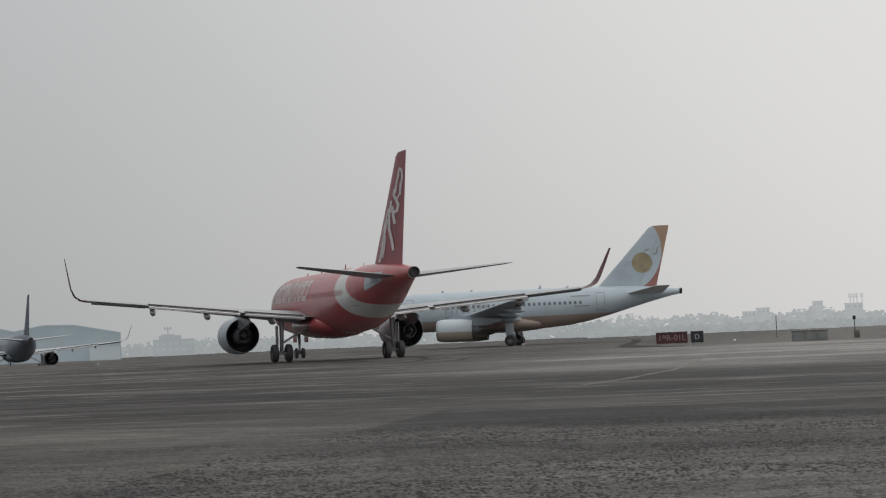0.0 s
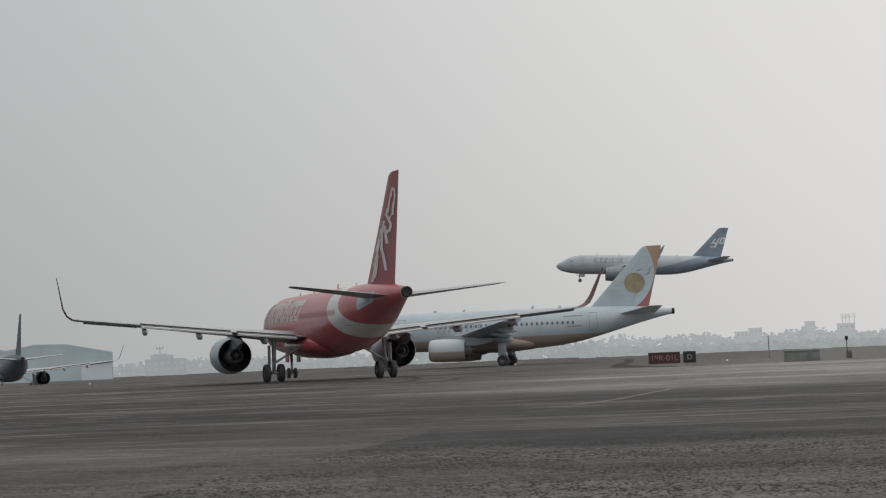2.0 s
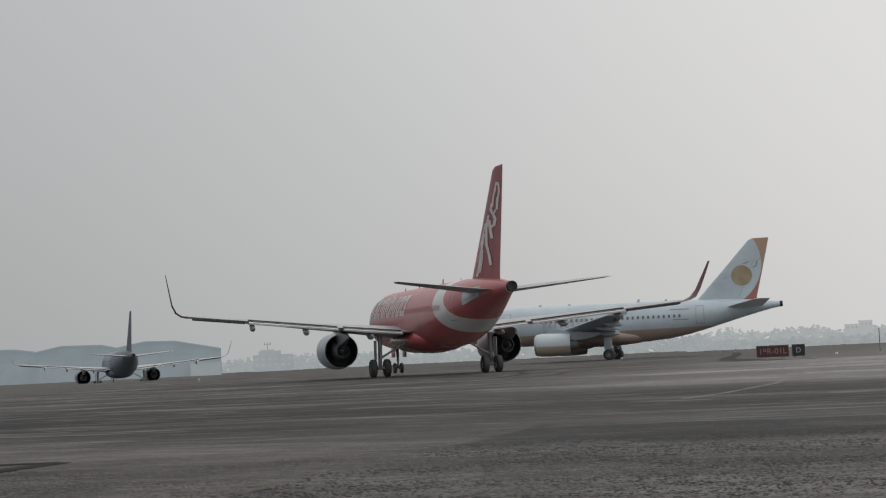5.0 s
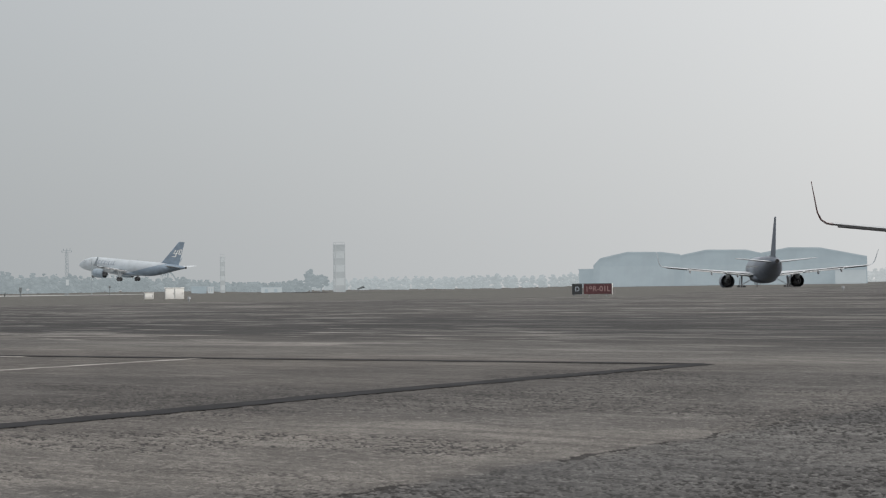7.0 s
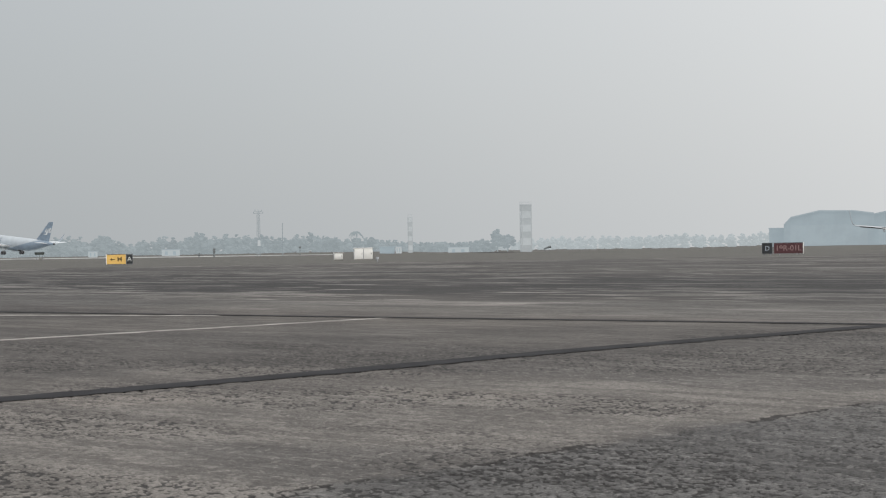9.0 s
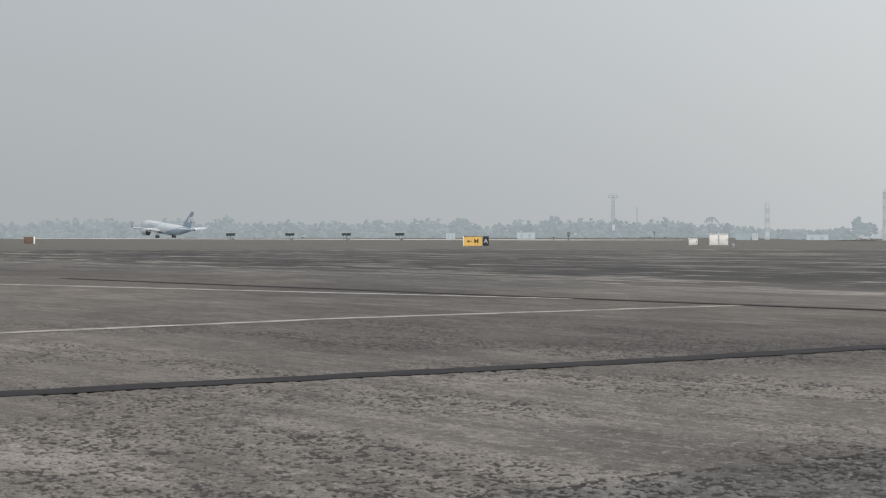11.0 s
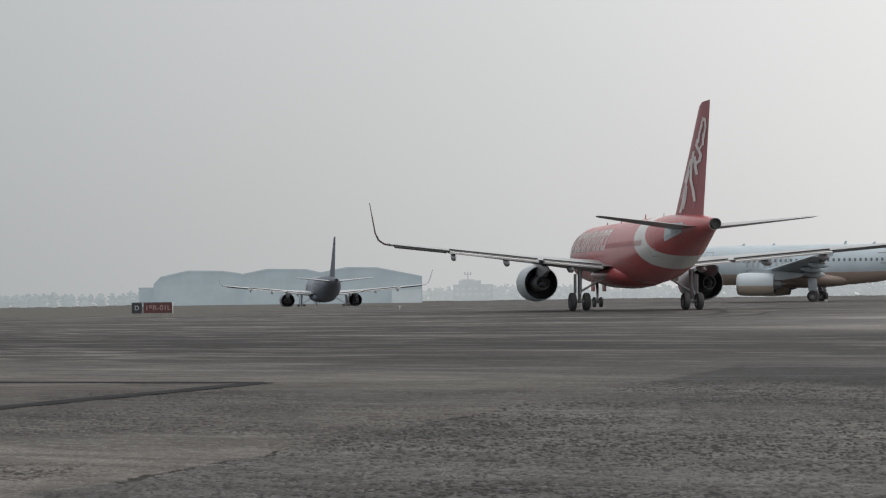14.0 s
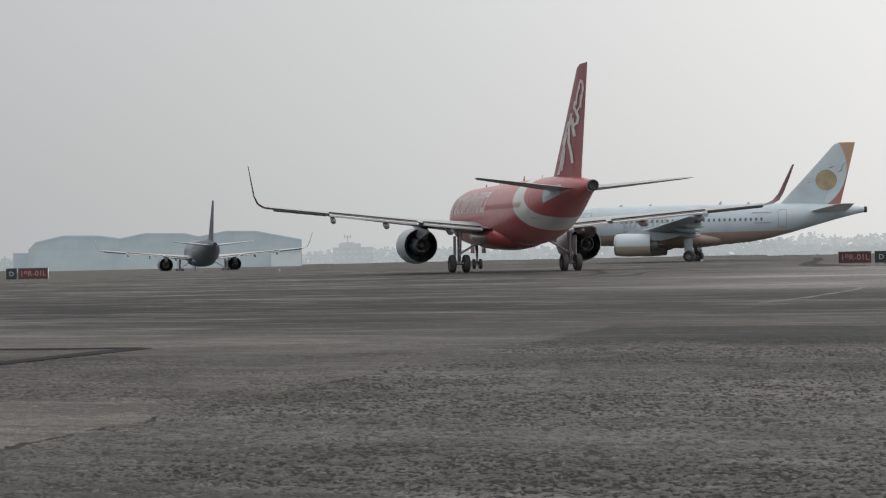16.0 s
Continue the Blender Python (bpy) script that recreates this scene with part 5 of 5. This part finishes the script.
for x in (-3.8, -2.4, -1.0):
    tube(bm, (x, 6, 12.3), (x, 6, 13.6), 0.25, 0.2, 6)
part("roof_mast", bm, M["tower_red"], block_house, "thin roof mast with cross-arm")
for row_ in range(2):
    for k in range(6):
        bm = bmesh.new()
        box(bm, -7.5 + k * 3.0, -0.05, 3.0 + row_ * 2.6, 1.5, 0.2, 1.1)
        part("window", bm, M["sunward_trees"], wall_, "", False)

ICO = bmesh.new()
bmesh.ops.create_icosphere(ICO, subdivisions=1, radius=1.0)
ICO_V = np.array([v.co[:] for v in ICO.verts])
ICO_F = np.array([[v.index for v in f.verts] for f in ICO.faces])
ICO.free()


def clumps(centres, sizes, rng):
    """Many small ragged leaf clumps as one vertex and face list."""
    vs, fs = [], []
    for i, (c, s) in enumerate(zip(centres, sizes)):
        jit = 1 + rng.uniform(-0.38, 0.38, (len(ICO_V), 1))
        q = ICO_V * jit * np.array([s * rng.uniform(0.8, 1.5), s * rng.uniform(0.8, 1.5), s * rng.uniform(0.5, 0.9)])
        vs.append(q + c)
        fs.append(ICO_F + i * len(ICO_V))
    return np.concatenate(vs), np.concatenate(fs)


def crown_points(rng, x, y, base, top, width, palm=False):
    """Clump centres of one tree crown between two heights."""
    h = top - base
    n = int(26 + h * 3.0)
    out, size = [], []
    for _ in range(n):
        f = rng.uniform(0, 1)
        spread = width * (0.55 + 0.45 * math.sin(math.pi * min(1, f * 1.1))) * (1.0 if f < 0.75 else 1.0 - 2.6 * (f - 0.75))
        a, q = rng.uniform(0, math.tau), rng.uniform(0, 1) ** 0.5
        out.append((x + spread * q * math.cos(a), y + spread * q * math.sin(a), base + h * f))
        size.append(rng.uniform(0.7, 1.5) * (0.55 if f > 0.8 else 1.0))
    return out, size


def woods(name, profile, r, step, material, label, seed, foot=-2.2, width=3.4, rough=0.32):
    """A far belt of trees whose tops follow (azimuth, elevation) pairs."""
    rng = np.random.RandomState(seed)
    az, pts, sizes = profile[0][0], [], []
    while az < profile[-1][0]:
        rr = r * rng.uniform(0.97, 1.08)
        el = float(np.interp(az, [p[0] for p in profile], [p[1] for p in profile]))
        top = 1.1 + rr * math.tan(radians(el)) * rng.uniform(1 - rough, 1.03)
        p, s = crown_points(rng, rr * math.sin(radians(az)), rr * math.cos(radians(az)), foot, max(top, 1.0), width * rng.uniform(0.6, 1.25))
        pts += p
        sizes += s
        az += step * rng.uniform(0.6, 1.4)
    v, f = clumps(np.array(pts), sizes, rng)
    me = bpy.data.meshes.new(name)
    me.from_pydata(v.tolist(), [], f.tolist())
    me.materials.append(material)
    return tagged(new(name, me), label, "trees", kind="stuff")


LEFT = [(-78, 0.45), (-66, 0.5), (-58, 0.45), (-53.6, 0.38), (-52.4, 0.54), (-50.7, 0.54), (-49.8, 0.42), (-48.9, 0.52), (-47.6, 0.45), (-47.0, 0.62), (-46.2, 0.42), (-45.1, 0.52), (-44.2, 0.4), (-43.2, 0.49), (-42.5, 0.4), (-41.9, 0.56), (-40.9, 0.44),
        (-40.07, 0.54), (-39.6, 0.4), (-39.06, 0.6), (-38.5, 0.35), (-38.05, 0.30), (-37.2, 0.53), (-36.6, 0.42), (-36.0, 0.6), (-35.4, 0.48), (-34.7, 0.55), (-34.1, 0.45), (-33.55, 0.58), (-32.9, 0.44), (-32.2, 0.58), (-31.5, 0.36), (-30.7, 0.4),
        (-29.8, 0.26), (-28.2, 0.12), (-27.0, 0.18), (-26.2, 0.2)]
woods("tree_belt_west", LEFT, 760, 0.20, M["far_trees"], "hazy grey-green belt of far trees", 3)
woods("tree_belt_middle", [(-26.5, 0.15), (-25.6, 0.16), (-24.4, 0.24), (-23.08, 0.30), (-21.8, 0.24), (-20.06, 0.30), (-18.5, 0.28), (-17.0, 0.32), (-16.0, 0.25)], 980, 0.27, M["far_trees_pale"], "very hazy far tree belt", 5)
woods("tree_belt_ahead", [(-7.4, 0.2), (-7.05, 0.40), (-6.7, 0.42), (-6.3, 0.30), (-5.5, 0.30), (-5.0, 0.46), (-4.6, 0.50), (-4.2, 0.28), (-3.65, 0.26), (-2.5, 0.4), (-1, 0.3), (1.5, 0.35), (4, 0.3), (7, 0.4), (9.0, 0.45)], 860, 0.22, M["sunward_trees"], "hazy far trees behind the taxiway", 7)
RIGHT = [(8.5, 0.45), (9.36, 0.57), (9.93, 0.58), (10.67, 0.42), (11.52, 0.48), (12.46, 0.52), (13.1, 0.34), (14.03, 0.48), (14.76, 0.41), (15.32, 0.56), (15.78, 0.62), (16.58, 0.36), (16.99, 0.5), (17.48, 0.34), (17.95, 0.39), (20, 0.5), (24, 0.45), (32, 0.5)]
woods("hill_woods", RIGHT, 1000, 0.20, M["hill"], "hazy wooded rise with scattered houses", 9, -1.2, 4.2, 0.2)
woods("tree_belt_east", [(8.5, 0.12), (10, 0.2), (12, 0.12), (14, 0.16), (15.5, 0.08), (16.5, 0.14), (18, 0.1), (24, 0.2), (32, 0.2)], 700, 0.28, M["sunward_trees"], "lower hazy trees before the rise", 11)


def far_house(az0, az1, el, r, label):
    mid, w = (az0 + az1) / 2, r * radians(az1 - az0)
    h = 1.1 + r * math.tan(radians(el)) + 1.2
    root = thing("house", facing(mid, r, 8, -1.2), label, "house", "houses on the rise")
    bm = bmesh.new()
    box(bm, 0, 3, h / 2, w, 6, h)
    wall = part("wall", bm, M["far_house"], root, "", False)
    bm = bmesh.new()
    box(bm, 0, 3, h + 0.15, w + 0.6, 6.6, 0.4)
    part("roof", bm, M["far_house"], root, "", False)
    for k in range(3):
        bm = bmesh.new()
        box(bm, -w / 2 + w * (k + 0.5) / 3, -0.02, h - 1.6, w * 0.14, 0.1, 1.1)
        part("window", bm, M["sunward_trees"], wall, "", False)
    return root


far_house(13.85, 14.25, 0.56, 985, "hazy flat-roofed house among trees")
far_house(13.4, 13.8, 0.46, 990, "hazy flat-roofed house among trees")
far_house(15.69, 15.98, 0.70, 985, "hazy flat-roofed house on the rise")
far_house(16.72, 17.26, 0.58, 985, "hazy house with roof aerials")
for az in (16.86, 16.97, 17.08, 17.24):
    ob = thing("roof_aerial", facing(az, 986, 0, 1.1 + 986 * math.tan(radians(0.57)) - 0.3), "hazy aerial post on a roof", "aerial", "roof aerials")
    bm = bmesh.new()
    tube(bm, (0, 2, 0), (0, 2, 6.2), 0.25, 0.25, 6)
    tube(bm, (-0.7, 2, 3.6), (-0.7, 2, 6.2), 0.12, None, 5)
    tube(bm, (0.7, 2, 3.6), (0.7, 2, 6.2), 0.12, None, 5)
    tube(bm, (-0.7, 2, 4.4), (0.7, 2, 4.4), 0.12, None, 5)
    part("post", bm, M["far_house"], ob)


def tall_tree(az, r, top, width, label, seed, palm=False):
    """A single tree that stands out of the belt."""
    rng = np.random.RandomState(seed)
    top += 1.2
    root = thing("palm_tree" if palm else "tree", facing(az, r, 0, -2.0), label, "tree")
    bm = bmesh.new()
    for k in range(4):
        tube(bm, (0.12 * k, 0, top * k / 5.0 - 0.2), (0.12 * (k + 1), 0, top * (k + 1) / 5.0), 0.30 - 0.04 * k, 0.26 - 0.04 * k, 7)
    part("trunk", bm, M["far_trees"], root)
    if palm:
        pts, sizes = [], []
        for a in np.arange(0, math.tau, math.tau / 13):
            rise = rng.uniform(0.2, 1.0)
            for f in np.arange(0.1, 1.01, 0.12):
                pts.append((0.5 + width * f * math.cos(a), width * f * math.sin(a), top * 0.86 + 2.2 * rise * f - 3.2 * f * f))
                sizes.append(0.42 * (1.1 - 0.6 * f))
    else:
        pts, sizes = crown_points(rng, 0, 0, top * 0.3, top, width)
    v, f = clumps(np.array(pts), sizes, rng)
    me = bpy.data.meshes.new("crown")
    me.from_pydata(v.tolist(), [], f.tolist())
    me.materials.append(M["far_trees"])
    ob = new("crown", me)
    ob.parent = root
    return root


tall_tree(-30.74, 700, 9.6, 3.2, "hazy palm tree above the far belt", 21, True)
tall_tree(-39.06, 700, 9.0, 2.9, "hazy palm tree above the far belt", 22, True)
tall_tree(-25.94, 700, 8.4, 2.6, "hazy round-headed tree before a tower", 23)
tall_tree(-25.6, 705, 6.0, 2.8, "hazy round-headed tree before a tower", 24)
tall_tree(-47.0, 720, 9.6, 2.6, "hazy tall tree in the far belt", 25)
tall_tree(-41.9, 720, 8.8, 2.6, "hazy tall tree in the far belt", 26, True)


# ---- what moves ----
RUN_AZ, RUN_D = -82.0, 365.0


def on_runway(s, z, pitch):
    """The landing airliner with its main wheels s metres along the runway line."""
    u = Vector((math.sin(radians(RUN_AZ)), math.cos(radians(RUN_AZ)), 0))
    n = Vector((-u.y, u.x, 0)) * -1
    n = n if n.y > 0 else -n
    p = n * RUN_D + u * s
    return heading(p.x, p.y, z, RUN_AZ, pitch)


def motions():
    rows = []
    for t, nose, z, pitch in ((0.0, -131.0, 20.6, 3.4), (0.8, -77.5, 18.7, 3.4), (1.6, -24.0, 16.6, 3.4), (2.0, 3.2, 15.5, 3.2), (2.5, 36.4, 14.1, 2.8), (3.2, 82.0, 12.3, 2.8), (4.2, 147.0, 9.7, 3.2),
                              (5.3, 216.5, 7.0, 4.0), (6.2, 274.0, 4.7, 4.8), (7.0, 324.0, 2.95, 5.0), (7.5, 355.9, 2.0, 5.0), (8.0, 388.2, 1.4, 5.0), (8.5, 420.8, 0.95, 5.2), (9.0, 453.3, 0.70, 5.6), (9.5, 486.0, 0.5, 6.0),
                              (10.0, 517.8, 0.2, 6.2), (11.0, 580.0, -0.5, 5.8), (12.3, 664.0, -0.78, 4.8), (13.5, 735.0, -0.78, 2.0), (14.5, 790.0, -0.78, 0.0), (16.0, 868.0, -0.78, 0.0)):
        rows.append((t, on_runway(nose - 17.9, z, pitch)))
    walk(lander, rows)


motions()
